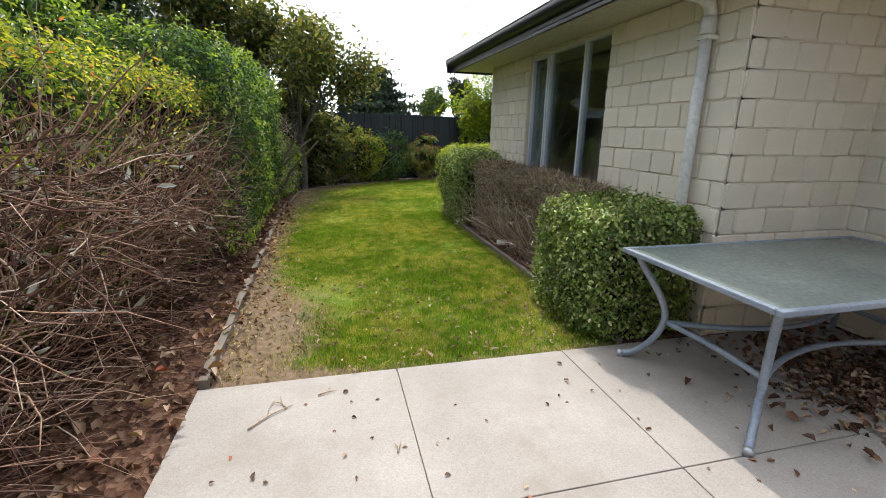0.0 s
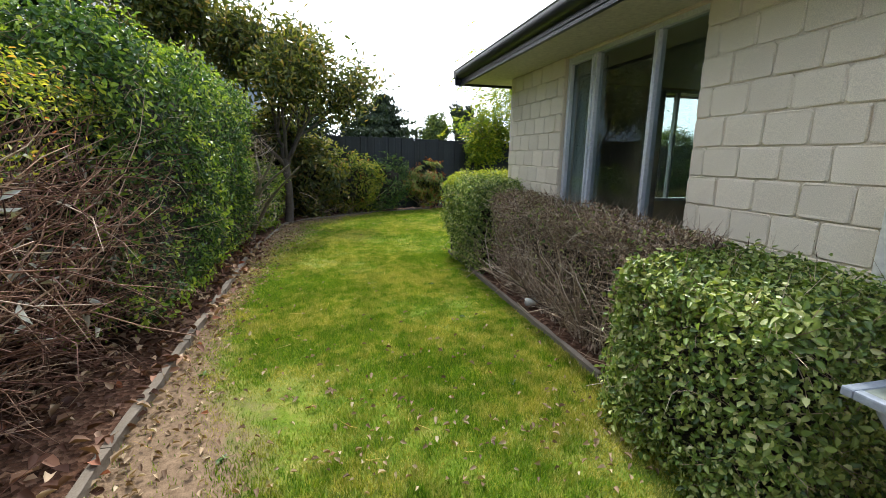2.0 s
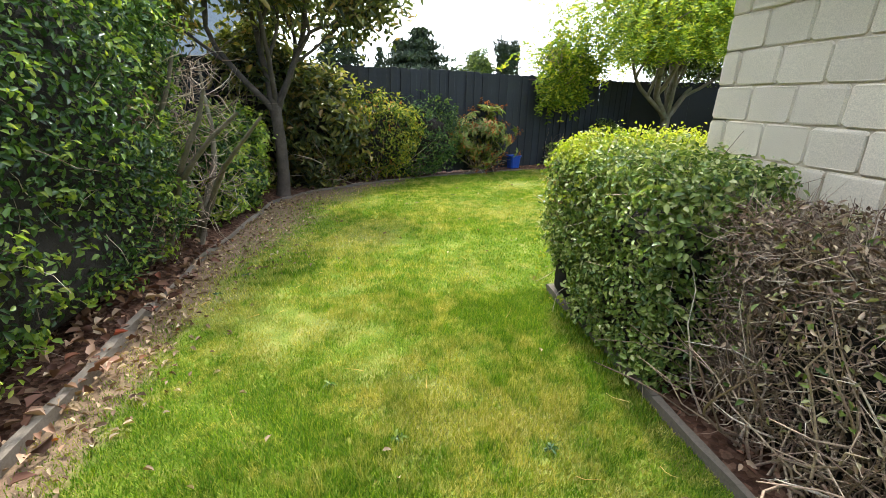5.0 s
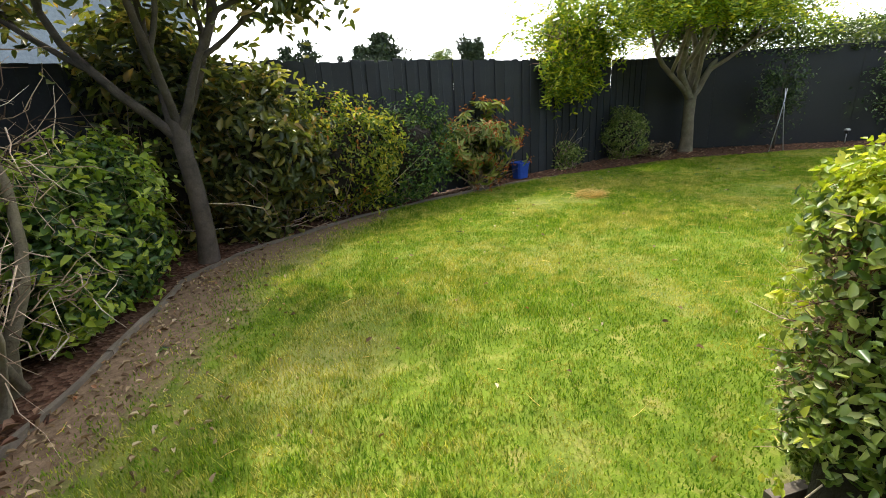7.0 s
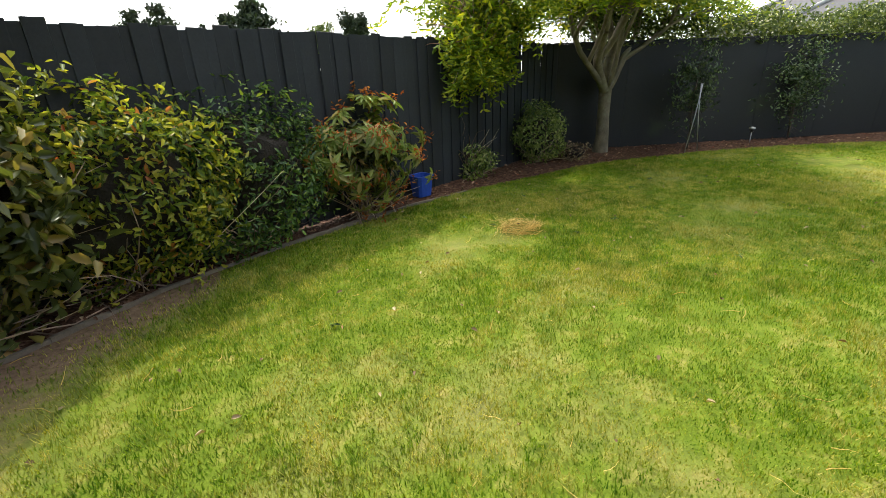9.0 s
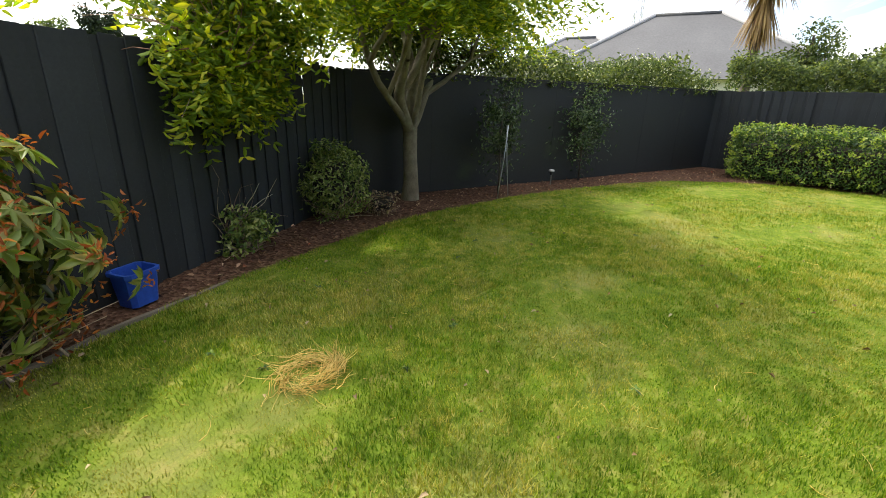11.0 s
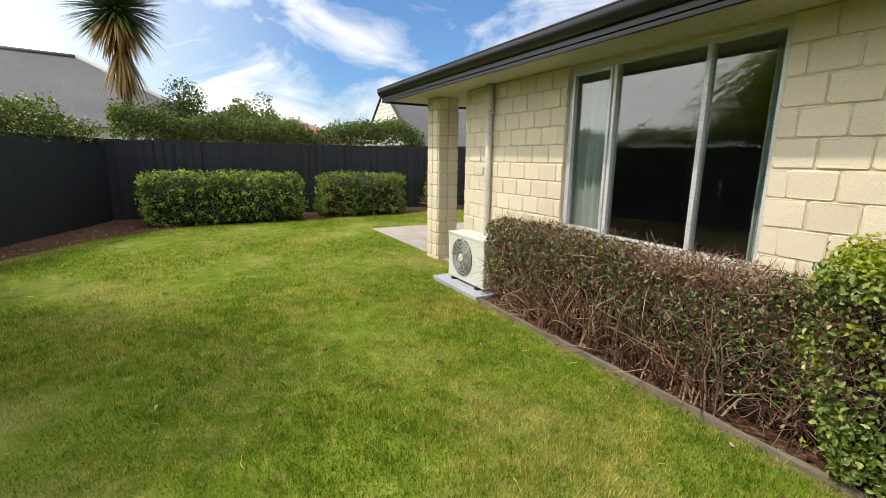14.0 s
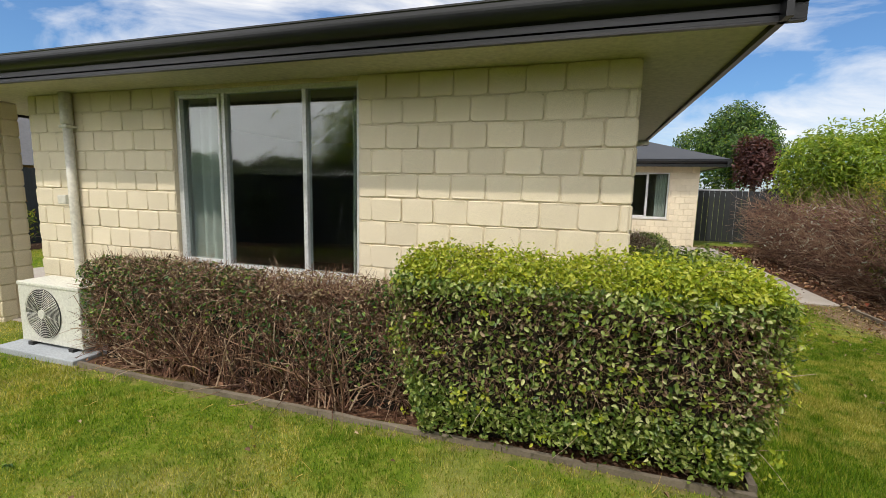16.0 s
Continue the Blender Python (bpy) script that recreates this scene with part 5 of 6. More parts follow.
# hanging foliage over the paling fence
t = thing("overhanging_branch", 4.42, 14.66, 1.08, "bright yellow-green branch hanging over the paling fence", "branch")
n = 850
side = rng.uniform(-0.3, 0.7, n)
low = 0.30 + 0.35 * np.abs(side - 0.05) + 0.08 * np.sin(side * 17)
p = np.stack([side, 0.22 + 0.415 * side - np.abs(rng.normal(0, 0.12, n)), low + (0.98 - low) * rng.uniform(0, 1, n)], 1)
p[330:] = np.stack([rng.normal(0.4, 0.42, n - 330), rng.normal(0.5, 0.25, n - 330), 0.95 + np.abs(rng.normal(0, 0.45, n - 330))], 1)
fp, fn, fa = frond_arrays(p, unit(rng.normal(size=(n, 3)) * [0.8, 0.5, 0.3] + [0.2, -0.2, -0.3]), rng.uniform(0.2, 0.36, n), 7)
put("foliage", leaves_mesh("foliage", fp, fn, 0.085, M_LOCUST, 0.36, 0.35, fa), t, kind="stuff")
put("stem_tangle", twigs_mesh("stem_tangle", p[:90] + [0, 0, 0.2], rng.normal(size=(90, 3)) + [0, 0.3, 0.8], 0.6, 0.006, M_REDTWIG, 0.2), t, kind="stuff")


def shrub(name, x, y, w, dpt, h, label, mat, n, size, seed=0.0, width=0.42, category="shrub", core=True, z=0.0):
    """A loose rounded shrub of many leaves about a few stems."""
    t = thing(name, x, y, z, label, category)
    u = unit(rng.normal(size=(n, 3)))
    r = 1 - np.abs(rng.normal(size=n)) * 0.16
    p = u * r[:, None] * np.array([w / 2, dpt / 2, h * 0.5]) + [0, 0, h * 0.52]
    p = p + u * (0.2 * min(w, h) * lump(p, 6.5 / max(w, 0.5), seed) + 0.06 * lump(p, 13.0, seed) + 0.03 * rng.normal(size=n))[:, None]
    p[:, 2] = np.maximum(p[:, 2], 0.05)
    # solid ball whose dark colour gives the shade behind the leaves
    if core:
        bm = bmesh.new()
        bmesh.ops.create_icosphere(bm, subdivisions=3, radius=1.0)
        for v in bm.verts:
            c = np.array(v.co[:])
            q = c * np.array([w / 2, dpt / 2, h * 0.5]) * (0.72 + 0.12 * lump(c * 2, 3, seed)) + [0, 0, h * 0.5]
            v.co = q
        part("dark_shade_core", bm, M_SHADE_CORE, t)
    m = 60
    s = np.stack([rng.normal(0, w * 0.07, m), rng.normal(0, dpt * 0.07, m), np.zeros(m)], 1)
    put("stem_tangle", twigs_mesh("stem_tangle", s, rng.normal(size=(m, 3)) * 0.5 + [0, 0, 1.0], h * 0.75, 0.008, M_GREYTWIG, 0.25, 4), t, kind="stuff")
    put("foliage", leaves_mesh("foliage", p, u + [0, 0, 0.4], size, mat, width, 0.8), t, kind="stuff")
    k = n // 60
    c = unit(rng.normal(size=(k, 3)) + [0, 0, 0.3])
    q = np.repeat(c * rng.uniform(0.95, 1.2, (k, 1)) * np.array([w / 2, dpt / 2, h * 0.5]) + [0, 0, h * 0.52], 12, 0)
    q = q + rng.normal(size=q.shape) * size * 0.7
    q[:, 2] = np.maximum(q[:, 2], 0.05)
    put("shoot_mass", leaves_mesh("shoot_mass", q, np.repeat(c, 12, 0) + [0, 0, 0.5], size, mat, width, 0.8), t, kind="stuff")
    return t


shrub("shrub", -0.2, 12.75, 1.3, 1.0, 1.65, "olive-leaved shrub under the dark tree", M_OLIVE, 5000, 0.12, 0.2)
shrub("shrub", -0.95, 12.7, 1.3, 1.1, 2.3, "tall olive-leaved shrub beside the dark tree", M_OLIVE, 5500, 0.12, 4.2)
shrub("shrub", 0.55, 13.25, 1.6, 1.05, 1.42, "rounded yellow-green shrub against the black fence", M_GOLDTOP, 7500, 0.06, 1.2)
shrub("shrub", 1.5, 13.78, 1.6, 0.95, 1.36, "rounded dull green shrub against the black fence", M_LAURUS, 7500, 0.055, 2.4)
shrub("shrub", 6.08, 15.4, 0.8, 0.6, 0.92, "small dense green shrub by the fence", M_BOX, 3500, 0.05, 3.1)
shrub("shrub", 4.7, 15.0, 0.5, 0.4, 0.42, "low green shrub on the bark bed", M_BOX, 700, 0.06, 0.3, core=False)
shrub("shrub", 6.7, 15.2, 0.5, 0.4, 0.3, "low grey-brown dying shrub on the bark", M_BROWNSPRIG, 700, 0.04, 0.8)
# bare-stemmed shrub
t = thing("bare_shrub", 4.55, 15.05, 0, "small bare grey-stemmed shrub by the fence", "shrub")
p = np.stack([rng.normal(0, 0.05, 40), rng.normal(0, 0.05, 40), np.full(40, 0.2)], 1)
put("twig_tangle", twigs_mesh("twig_tangle", p, rng.normal(size=(40, 3)) * 0.4 + [0, 0, 1.0], 0.6, 0.006, M_GREYTWIG, 0.25, 5), t, kind="stuff")


def rhododendron(x, y, label):
    """Whorls of long leaves about rust-red seed heads."""
    t = thing("rhododendron", x, y, 0, label, "shrub")
    k = 140
    u = unit(rng.normal(size=(k, 3)) * [1, 1, 0.7] + [0, -0.2, 0.35])
    c = u * (rng.uniform(0.7, 1.05, k) + 0.42 * lump(u * 2.4, 2.0, 1.0))[:, None] * [0.66, 0.5, 0.62] + [0, 0, 0.62]
    c[:, 2] = np.maximum(c[:, 2], 0.12)
    pos, al, nr = [], [], []
    for q, a in zip(c, u):
        m = 11
        th = np.linspace(0, 2 * np.pi, m, endpoint=False) + rng.uniform(0, 6)
        e1 = unit(np.cross(a, [0.2, 0.3, 0.9]))
        e2 = np.cross(a, e1)
        dd = np.cos(th)[:, None] * e1 + np.sin(th)[:, None] * e2 + a * 0.25 + [0, 0, -0.15]
        pos.append(np.repeat(q[None], m, 0))
        al.append(dd)
        nr.append(np.repeat(a[None], m, 0) + 0.3 * dd)
    put("foliage", leaves_mesh("foliage", np.concatenate(pos), np.concatenate(nr), 0.135, M_RHODO, 0.3, 0.12, np.concatenate(al), 0.08), t, kind="stuff")
    v = unit(rng.normal(size=(900, 3)))
    put("inner_foliage", leaves_mesh("inner_foliage", v * rng.uniform(0.4, 0.8, (900, 1)) * [0.6, 0.45, 0.55] + [0, 0, 0.62], v + [0, 0, 0.3], 0.12, M_OLIVE, 0.3, 0.9), t, kind="stuff")
    h = np.repeat(c + u * 0.05, 9, 0)
    put("seed_mass", leaves_mesh("seed_mass", h + 0.032 * rng.normal(size=h.shape), np.repeat(u, 9, 0), 0.052, M_RUST, 0.3, 0.8), t, "rust-red dried seed heads", "stuff")
    s = np.stack([rng.normal(0, 0.1, 50), rng.normal(0, 0.1, 50), np.zeros(50)], 1)
    put("stem_tangle", twigs_mesh("stem_tangle", s, unit(c[:50] - s) + 0.1 * rng.normal(size=(50, 3)), 0.7, 0.009, M_GREYTWIG, 0.15, 4), t, kind="stuff")
    return t


rhododendron(2.68, 14.1, "rhododendron with rust-red seed heads beside a blue tub")


def tub():
    """A square-sided plastic tub with a folded rim."""
    t = thing("plastic_tub", 3.56, 14.47, 0.03, "bright blue plastic tub standing on the bark bed", "tub")
    t.rotation_euler = (0, 0, radians(20))
    bm = bmesh.new()
    prof = [(0.105, 0.09, 0.0), (0.125, 0.108, 0.25), (0.132, 0.115, 0.252), (0.132, 0.115, 0.235), (0.137, 0.12, 0.235), (0.137, 0.12, 0.262), (0.118, 0.1, 0.262), (0.1, 0.085, 0.012)]
    rings = []
    for hx, hy, z in prof:
        c = 0.03
        pts = [(hx - c, -hy), (hx, -hy + c), (hx, hy - c), (hx - c, hy), (-hx + c, hy), (-hx, hy - c), (-hx, -hy + c), (-hx + c, -hy)]
        rings.append([bm.verts.new((x, y, z)) for x, y in pts])
    for a, b in zip(rings, rings[1:]):
        for i in range(8):
            bm.faces.new((a[i], a[(i + 1) % 8], b[(i + 1) % 8], b[i]))
    bm.faces.new(rings[0][::-1])
    bm.faces.new(rings[-1])
    bmesh.ops.recalc_face_normals(bm, faces=bm.faces[:])
    part("body", bm, M_BLUE, t)
    return t


tub()

# climbers on the panel fence
for x, y, h, w, lab in ((9.0, 14.78, 1.75, 0.6, "thin dark-leaved shrub tied to a stake by the fence"), (11.3, 14.33, 1.72, 0.95, "dark glossy-leaved shrub on a thin crooked stem")):
    t = thing("young_tree", x, y, 0, lab, "shrub")
    tube_part("stem", [(0, 0, 0), (0.03, 0.01, 0.4), (-0.04, 0, 0.8), (0.02, 0.02, 1.3)], [0.02, 0.017, 0.014, 0.008], M_DARKBARK, t, 8)
    n = 3000 if w < 0.7 else 5000
    u = unit(rng.normal(size=(n, 3)))
    p = rng.normal(size=(n, 3)) * [w * 0.36, w * 0.2, 0.3] + [0, 0, h - 0.6]
    p[:, 2] = np.minimum(p[:, 2], h + 0.05 * rng.normal(size=n))
    p = p[lump(p, 9, x) > 0.05]
    put("foliage", leaves_mesh("foliage", p, u[:len(p)], 0.06, M_CAMELLIA, 0.5, 0.9), t, kind="stuff")
    put("twig_tangle", twigs_mesh("twig_tangle", np.tile([0, 0, 0.7], (60, 1)) + rng.normal(size=(60, 3)) * [0.04, 0.04, 0.3], rng.normal(size=(60, 3)) + [0, 0, 0.6], 0.4, 0.004, M_DARKBARK), t, kind="stuff")
for dx in (-0.12, 0.12):
    s = tube_part("garden_stake", [(dx * 1.4, 0, 0), (dx * 0.4, 0, 0.6), (-dx * 0.2, 0, 1.15)], 0.008, M_STEEL)
    s.location = (8.9, 14.62, 0)
    tagged(s, "thin pale garden stake leaning by the young shrub", "stake")


def garden_light(x, y):
    t = thing("garden_light", x, y, 0.02, "small solar garden light on a spike", "lamp")
    tube_part("spike", [(0, 0, 0), (0, 0, 0.1), (0, 0, 0.2)], 0.009, M_STEEL, t, 8)
    tube_part("lens", [(0, 0, 0.2), (0, 0, 0.23), (0, 0, 0.26)], [0.03, 0.034, 0.034], M_DARK, t, 12)
    tube_part("cap", [(0, 0, 0.26), (0, 0, 0.275), (0, 0, 0.29), (0, 0, 0.3)], [0.055, 0.055, 0.045, 0.012], M_STEEL, t, 14)


garden_light(10.4, 14.5)
hedge("hedge", 14.2, 15.1, 8.85, 12.2, 1.1, "long clipped green hedge before the dark fence", M_LAURUS, 17000, 0.05, 0.22, 0.07, 0.1, None, None, 0.9, sprigs=500)
hedge("hedge", 14.5, 15.2, 6.0, 8.4, 1.1, "clipped green hedge with brown twigs before the dark fence", M_LAURUS, 13000, 0.05, 0.2, 0.05, 0.08, None, lambda p, d: (lump(p, 3.0, 1.0) > 0.0) & (d[:, 0] < -0.3), 1.9, sprigs=300)
shrub("shrub", 15.3, 4.6, 0.9, 0.9, 1.15, "yellow-green shrub before the dark fence", M_GOLDTOP, 2500, 0.07, 0.6)

# straw left on the lawn
t = thing("straw_clump", 3.85, 12.78, 0.0, "loose clump of dry yellow straw on the lawn", "straw")
a = rng.uniform(0, 6.28, 260)
p = np.stack([0.16 * np.cos(a), 0.11 * np.sin(a), rng.uniform(0.015, 0.06, 260)], 1) + rng.normal(size=(260, 3)) * [0.04, 0.04, 0.008]
put("straw_tangle", twigs_mesh("straw_tangle", p, np.stack([-np.sin(a), np.cos(a), rng.normal(0, 0.12, 260)], 1) + 0.4 * rng.normal(size=(260, 3)) * [1, 1, 0.2], 0.16, 0.003, M_STRAW, 0.25), t, kind="stuff")
# small tin in the bed
tin = thing("tin_can", 2.10, 5.80, 0.03, "small pale tin can lying in the bed", "can")
tube_part("body", [(-0.05, 0, 0.04), (0, 0, 0.04), (0.05, 0, 0.042)], 0.036, M_WHITE, tin, 14)
tube_part("rim", [(0.05, 0, 0.042), (0.056, 0, 0.042)], 0.038, M_STEEL, tin, 14)

# ---------------------------------------------------------------- beyond the fences


def far_hedge(a, b, h0, h1, thick, n, label, mat, size, petals=0):
    t = thing("fence_top_creeper", a[0], a[1], 0, label, "creeper")
    L = math.hypot(b[0] - a[0], b[1] - a[1])
    t.rotation_euler = (0, 0, math.atan2(b[1] - a[1], b[0] - a[0]))
    p = np.stack([rng.uniform(0, L, n), 0.25 + thick * np.abs(rng.normal(size=n)) * 0.5, np.zeros(n)], 1)
    top = h0 + (h1 - h0) * (0.5 + 0.5 * lump(p * [1, 0, 1], 1.9) + 0.35 * lump(p * [1, 0, 0], 6.0))
    p[:, 2] = top - np.abs(rng.normal(size=n)) * 0.34 + 0.08 * rng.normal(size=n)
    over = rng.uniform(size=n) < 0.22
    p[over, 1] = rng.uniform(-0.12, 0.15, over.sum())
    p[over, 2] = np.maximum(p[over, 2], FENCE_H - 0.12 + rng.uniform(0, 0.1, over.sum()))
    put("foliage", leaves_mesh("foliage", p, rng.normal(size=(n, 3)) * 0.4 + [0, -0.6, 0.8], size, mat, 0.5), t, kind="stuff")
    # stem_tangle is a plain box here, coloured as the shade behind the leaves
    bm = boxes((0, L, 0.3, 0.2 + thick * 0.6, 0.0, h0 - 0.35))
    part("stem_tangle", bm, M_SHADE_CORE, t)
    if petals:
        i = rng.integers(0, n, petals)
        put("blossom", leaves_mesh("blossom", p[i] + [0, -0.03, 0.05], rng.normal(size=(petals, 3)) + [0, -0.6, 0.8], 0.045, M_PETAL, 0.9), t, "small white flowers", "stuff")
    return t


far_hedge((7.3, 16.0), (15.6, 12.95), 2.1, 2.5, 0.8, 18000, "creeper with small white flowers spilling over the fence", M_FARGREEN, 0.07, 1200)
far_hedge((15.9, 12.8), (16.2, 4.6), 2.2, 2.7, 1.0, 22000, "mixed green foliage rising behind the fence", M_FARGREEN, 0.08)


def hip_house(x, y, turn, w, d, eave, rise, roof_mat, wall_mat, label, gable=False, seams=0):
    """A neighbour's house: walls, a hipped or gabled roof, ribs on the roof."""
    t = thing("house", x, y, 0, label, "house")
    t.rotation_euler = (0, 0, radians(turn))
    part("wall", boxes((-w / 2, w / 2, -d / 2, d / 2, 0, eave)), wall_mat, t)
    o = 0.5
    bm = bmesh.new()
    b = [bm.verts.new(c) for c in ((-w / 2 - o, -d / 2 - o, eave), (w / 2 + o, -d / 2 - o, eave), (w / 2 + o, d / 2 + o, eave), (-w / 2 - o, d / 2 + o, eave))]
    inset = 0 if gable else d / 2 + o
    r = [bm.verts.new((-w / 2 - o + inset, 0, eave + rise)), bm.verts.new((w / 2 + o - inset, 0, eave + rise))]
    for f in ((b[0], b[1], r[1], r[0]), (b[1], b[2], r[1]), (b[2], b[3], r[0], r[1]), (b[3], b[0], r[0])):
        bm.faces.new(f)
    bm.faces.new(b[::-1])
    roof = part("roof", bm, roof_mat, t)
    if gable:
        for sx in (-1, 1):
            for k in range(int(rise / 0.18)):
                z = eave + 0.04 + k * 0.18
                hw = (d / 2 + o) * (1 - (z - eave + 0.16) / rise)
                if hw > 0.1:
                    xx = sx * (w / 2 + o)
                    part("weatherboard", boxes((min(xx, xx + sx * 0.03), max(xx, xx + sx * 0.03), -hw, hw, z, z + 0.165)), M_BOARD, t)
            part("gable_wall", boxes((sx * (w / 2 + 0.02) - 0.02, sx * (w / 2 + 0.02) + 0.02, -d / 2, d / 2, 0.0, eave)), M_REDBRICK, t)
            for sy in (-1, 1):
                xx = sx * (w / 2 + o + 0.03)
                a, c = Vector((xx, sy * (d / 2 + o + 0.1), eave - 0.1)), Vector((xx, 0, eave + rise + 0.05))
                tube_part("barge_board", [a, (a + c) / 2, c], 0.08, M_FASCIA, t, 4)
    hips = [(b_, r_) for b_, r_ in (((-w / 2 - o, -d / 2 - o), 0), ((w / 2 + o, -d / 2 - o), 1), ((-w / 2 - o, d / 2 + o), 0), ((w / 2 + o, d / 2 + o), 1))]
    rx = (-w / 2 - o + inset, w / 2 + o - inset)
    if not gable:
        for (hx, hy), k in hips:
            tube_part("hip_cap", [(hx, hy, eave + 0.02), ((hx + rx[k]) / 2, hy / 2, eave + rise / 2 + 0.02), (rx[k], 0, eave + rise + 0.02)], 0.1, M_CAP, roof, 6)
    tube_part("ridge_cap", [(rx[0], 0, eave + rise + 0.02), (0, 0, eave + rise + 0.02), (rx[1], 0, eave + rise + 0.02)], 0.09, roof_mat, roof, 6)
    return t


hip_house(27.6, 16.6, 102, 11, 8.2, 2.5, 3.0, M_ROOFGREY, M_BOARD, "neighbouring house with a grey hipped metal roof")
hip_house(29.5, 22.5, 102, 9, 7.2, 2.5, 2.5, M_ROOFGREY, M_BOARD, "neighbouring house with a low grey metal roof")
hip_house(24.7, -2.8, 90, 10, 6.1, 2.1, 2.7, M_ROOFGREY, M_REDBRICK, "neighbouring gabled house with cream weatherboards", True)
hip_house(46, 3.5, 10, 10, 8, 2.5, 2.2, M_ROOFRED, M_BOARD, "far house with a red tiled roof")
hip_house(-6.5, 21.0, 20, 7, 7, 4.6, 2.2, M_ROOFGREY, M_CLADDING, "two-storey blue-grey house behind the dark tree")


def cabbage_tree(x, y, z):
    """A trunk with a ball of sword leaves and a skirt of dead ones."""
    t = thing("cabbage_tree", x, y, 0, "cabbage tree with green sword leaves and a dead skirt", "tree")
    tube_part("trunk", [(0, 0, 0), (0.05, 0, 1.5), (0, 0.03, z)], [0.14, 0.12, 0.11], M_DARKBARK, t, 10)

    def swords(name, n, lo, hi, length, mat, z):
        el, az = rng.uniform(lo, hi, n), rng.uniform(0, 6.283, n)
        d = np.stack([np.cos(el) * np.cos(az), np.cos(el) * np.sin(az), np.sin(el)], 1)
        side = unit(np.cross(d, [0, 0, 1.0]))
        L = rng.uniform(0.75, 1.1, n) * length
        rows = []
        for f, wd in ((0.05, 0.015), (0.35, 0.028), (0.7, 0.022), (1.0, 0.002)):
            q = np.array([0, 0, z]) + d * (L * f)[:, None] - np.array([0, 0, 1.0]) * (L * 0.16 * f * f)[:, None]
            rows += [q - side * wd, q + side * wd]
        v = np.stack(rows, 1)
        o = np.arange(n)[:, None, None] * 8
        f = (o + np.array([[0, 1, 3, 2], [2, 3, 5, 4], [4, 5, 7, 6]])[None]).reshape(-1, 4)
        put(name, arr_mesh(name, v.reshape(-1, 3), f, mat), t, kind="stuff")

    swords("green_foliage", 820, -0.6, 1.5, 1.2, M_SWORD, z)
    swords("dead_foliage", 260, -1.45, -0.6, 1.25, M_SWORDDRY, z)
    swords("dead_skirt", 240, -1.5, -1.05, 1.25, M_SWORDDRY, z - 0.8)


cabbage_tree(18.0, 12.6, 5.2)


def far_tree(x, y, h, w, label, mat, n, size, kind_="round", trunk=True, cat="tree"):
    """A distant tree: trunk, and a crown of many leaf clumps."""
    t = thing("far_tree", x, y, 0, label, cat)
    tube_part("trunk", [(0, 0, 0), (0.05, 0, h * 0.4), (0, 0, h * 0.85)], [0.03 * h, 0.022 * h, 0.008 * h], M_DARKBARK, t, 7)
    if kind_ == "cone":
        f = rng.uniform(0.03, 1, n) ** 0.6
        lay = 0.75 + 0.35 * np.sin(f * 42 + 2)
        r = w / 2 * f * lay * np.abs(rng.normal(0.75, 0.22, n))
        az = rng.uniform(0, 6.283, n)
        r = r * (1 + 0.25 * np.sin(az * 5 + f * 9))
        p = np.stack([r * np.cos(az), r * np.sin(az), h * (1 - f * 0.9) - 0.12 * r], 1)
        d = np.stack([np.cos(az), np.sin(az), np.full(n, 0.3)], 1)
    else:
        c = unit(rng.normal(size=(26, 3))) * rng.uniform(0.3, 1, (26, 1)) * [w * 0.38, w * 0.38, h * 0.3] + [0, 0, h * 0.62]
        k = rng.integers(0, 26, n)
        d = unit(rng.normal(size=(n, 3)))
        p = c[k] + d * rng.uniform(0.5, 1, (n, 1)) * np.array([w * 0.17, w * 0.17, h * 0.13])
    put("crown", leaves_mesh("crown", p, d + [0, 0, 0.3], size, mat, 0.5, 0.9), t, kind="stuff")
    return t


far_tree(8.9, 84.0, 13.0, 20.0, "dark conifer far beyond the fence", M_PINE, 10000, 0.7, "cone")
far_tree(5.6, 86.0, 11.4, 12.0, "dark narrow conifer far beyond the fence", M_PINE, 5000, 0.55, "cone")
far_tree(2.4, 88.0, 10.2, 4.5, "dark slender conifer far beyond the fence", M_PINE, 1500, 0.5, "cone")
far_tree(-2.6, 84.0, 12.4, 14.0, "dark conifer of a far row beyond the fence", M_PINE, 3500, 0.55, "cone")
far_tree(-5.6, 84.0, 11.6, 12.0, "dark broad conifer of a far row beyond the fence", M_PINE, 3500, 0.55, "cone")
far_tree(18.4, 84.0, 9.4, 8.0, "far olive-green tree beyond the fence", M_FARGREEN, 4500, 0.5)
far_tree(23.4, 84.0, 12.2, 6.0, "far dark green tree beyond the fence", M_PINE, 3500, 0.5)
far_tree(36.0, 8.6, 5.6, 3.0, "pale feathery tree beyond the fence", M_FARGREEN, 3000, 0.22)
far_tree(44.0, 7.6, 5.4, 5.6, "spreading dark tree behind far roofs", M_PINE, 3500, 0.3)
far_tree(18.4, 11.4, 3.9, 2.6, "grey-green shrubby tree behind the fence", M_FARGREEN, 5000, 0.09)
far_tree(19.6, 8.9, 3.6, 2.2, "green shrubby tree behind the fence", M_FARGREEN, 4000, 0.1)
far_tree(24.0, 8.2, 3.2, 3.2, "green shrubby tree behind the fence", M_FARGREEN, 3500, 0.12)
far_tree(-3.1, -11.6, 5.9, 5.4, "bright green round tree behind the wing", M_LAURUS, 24000, 0.13)
far_tree(-3.0, -8.6, 4.5, 2.0, "purple-leaved tree behind the gate", M_PLUM, 4000, 0.14)
far_tree(-4.4, 3.6, 5.2, 4.0, "dark green tree behind the tall shrubs", M_LAURUS, 10000, 0.11)
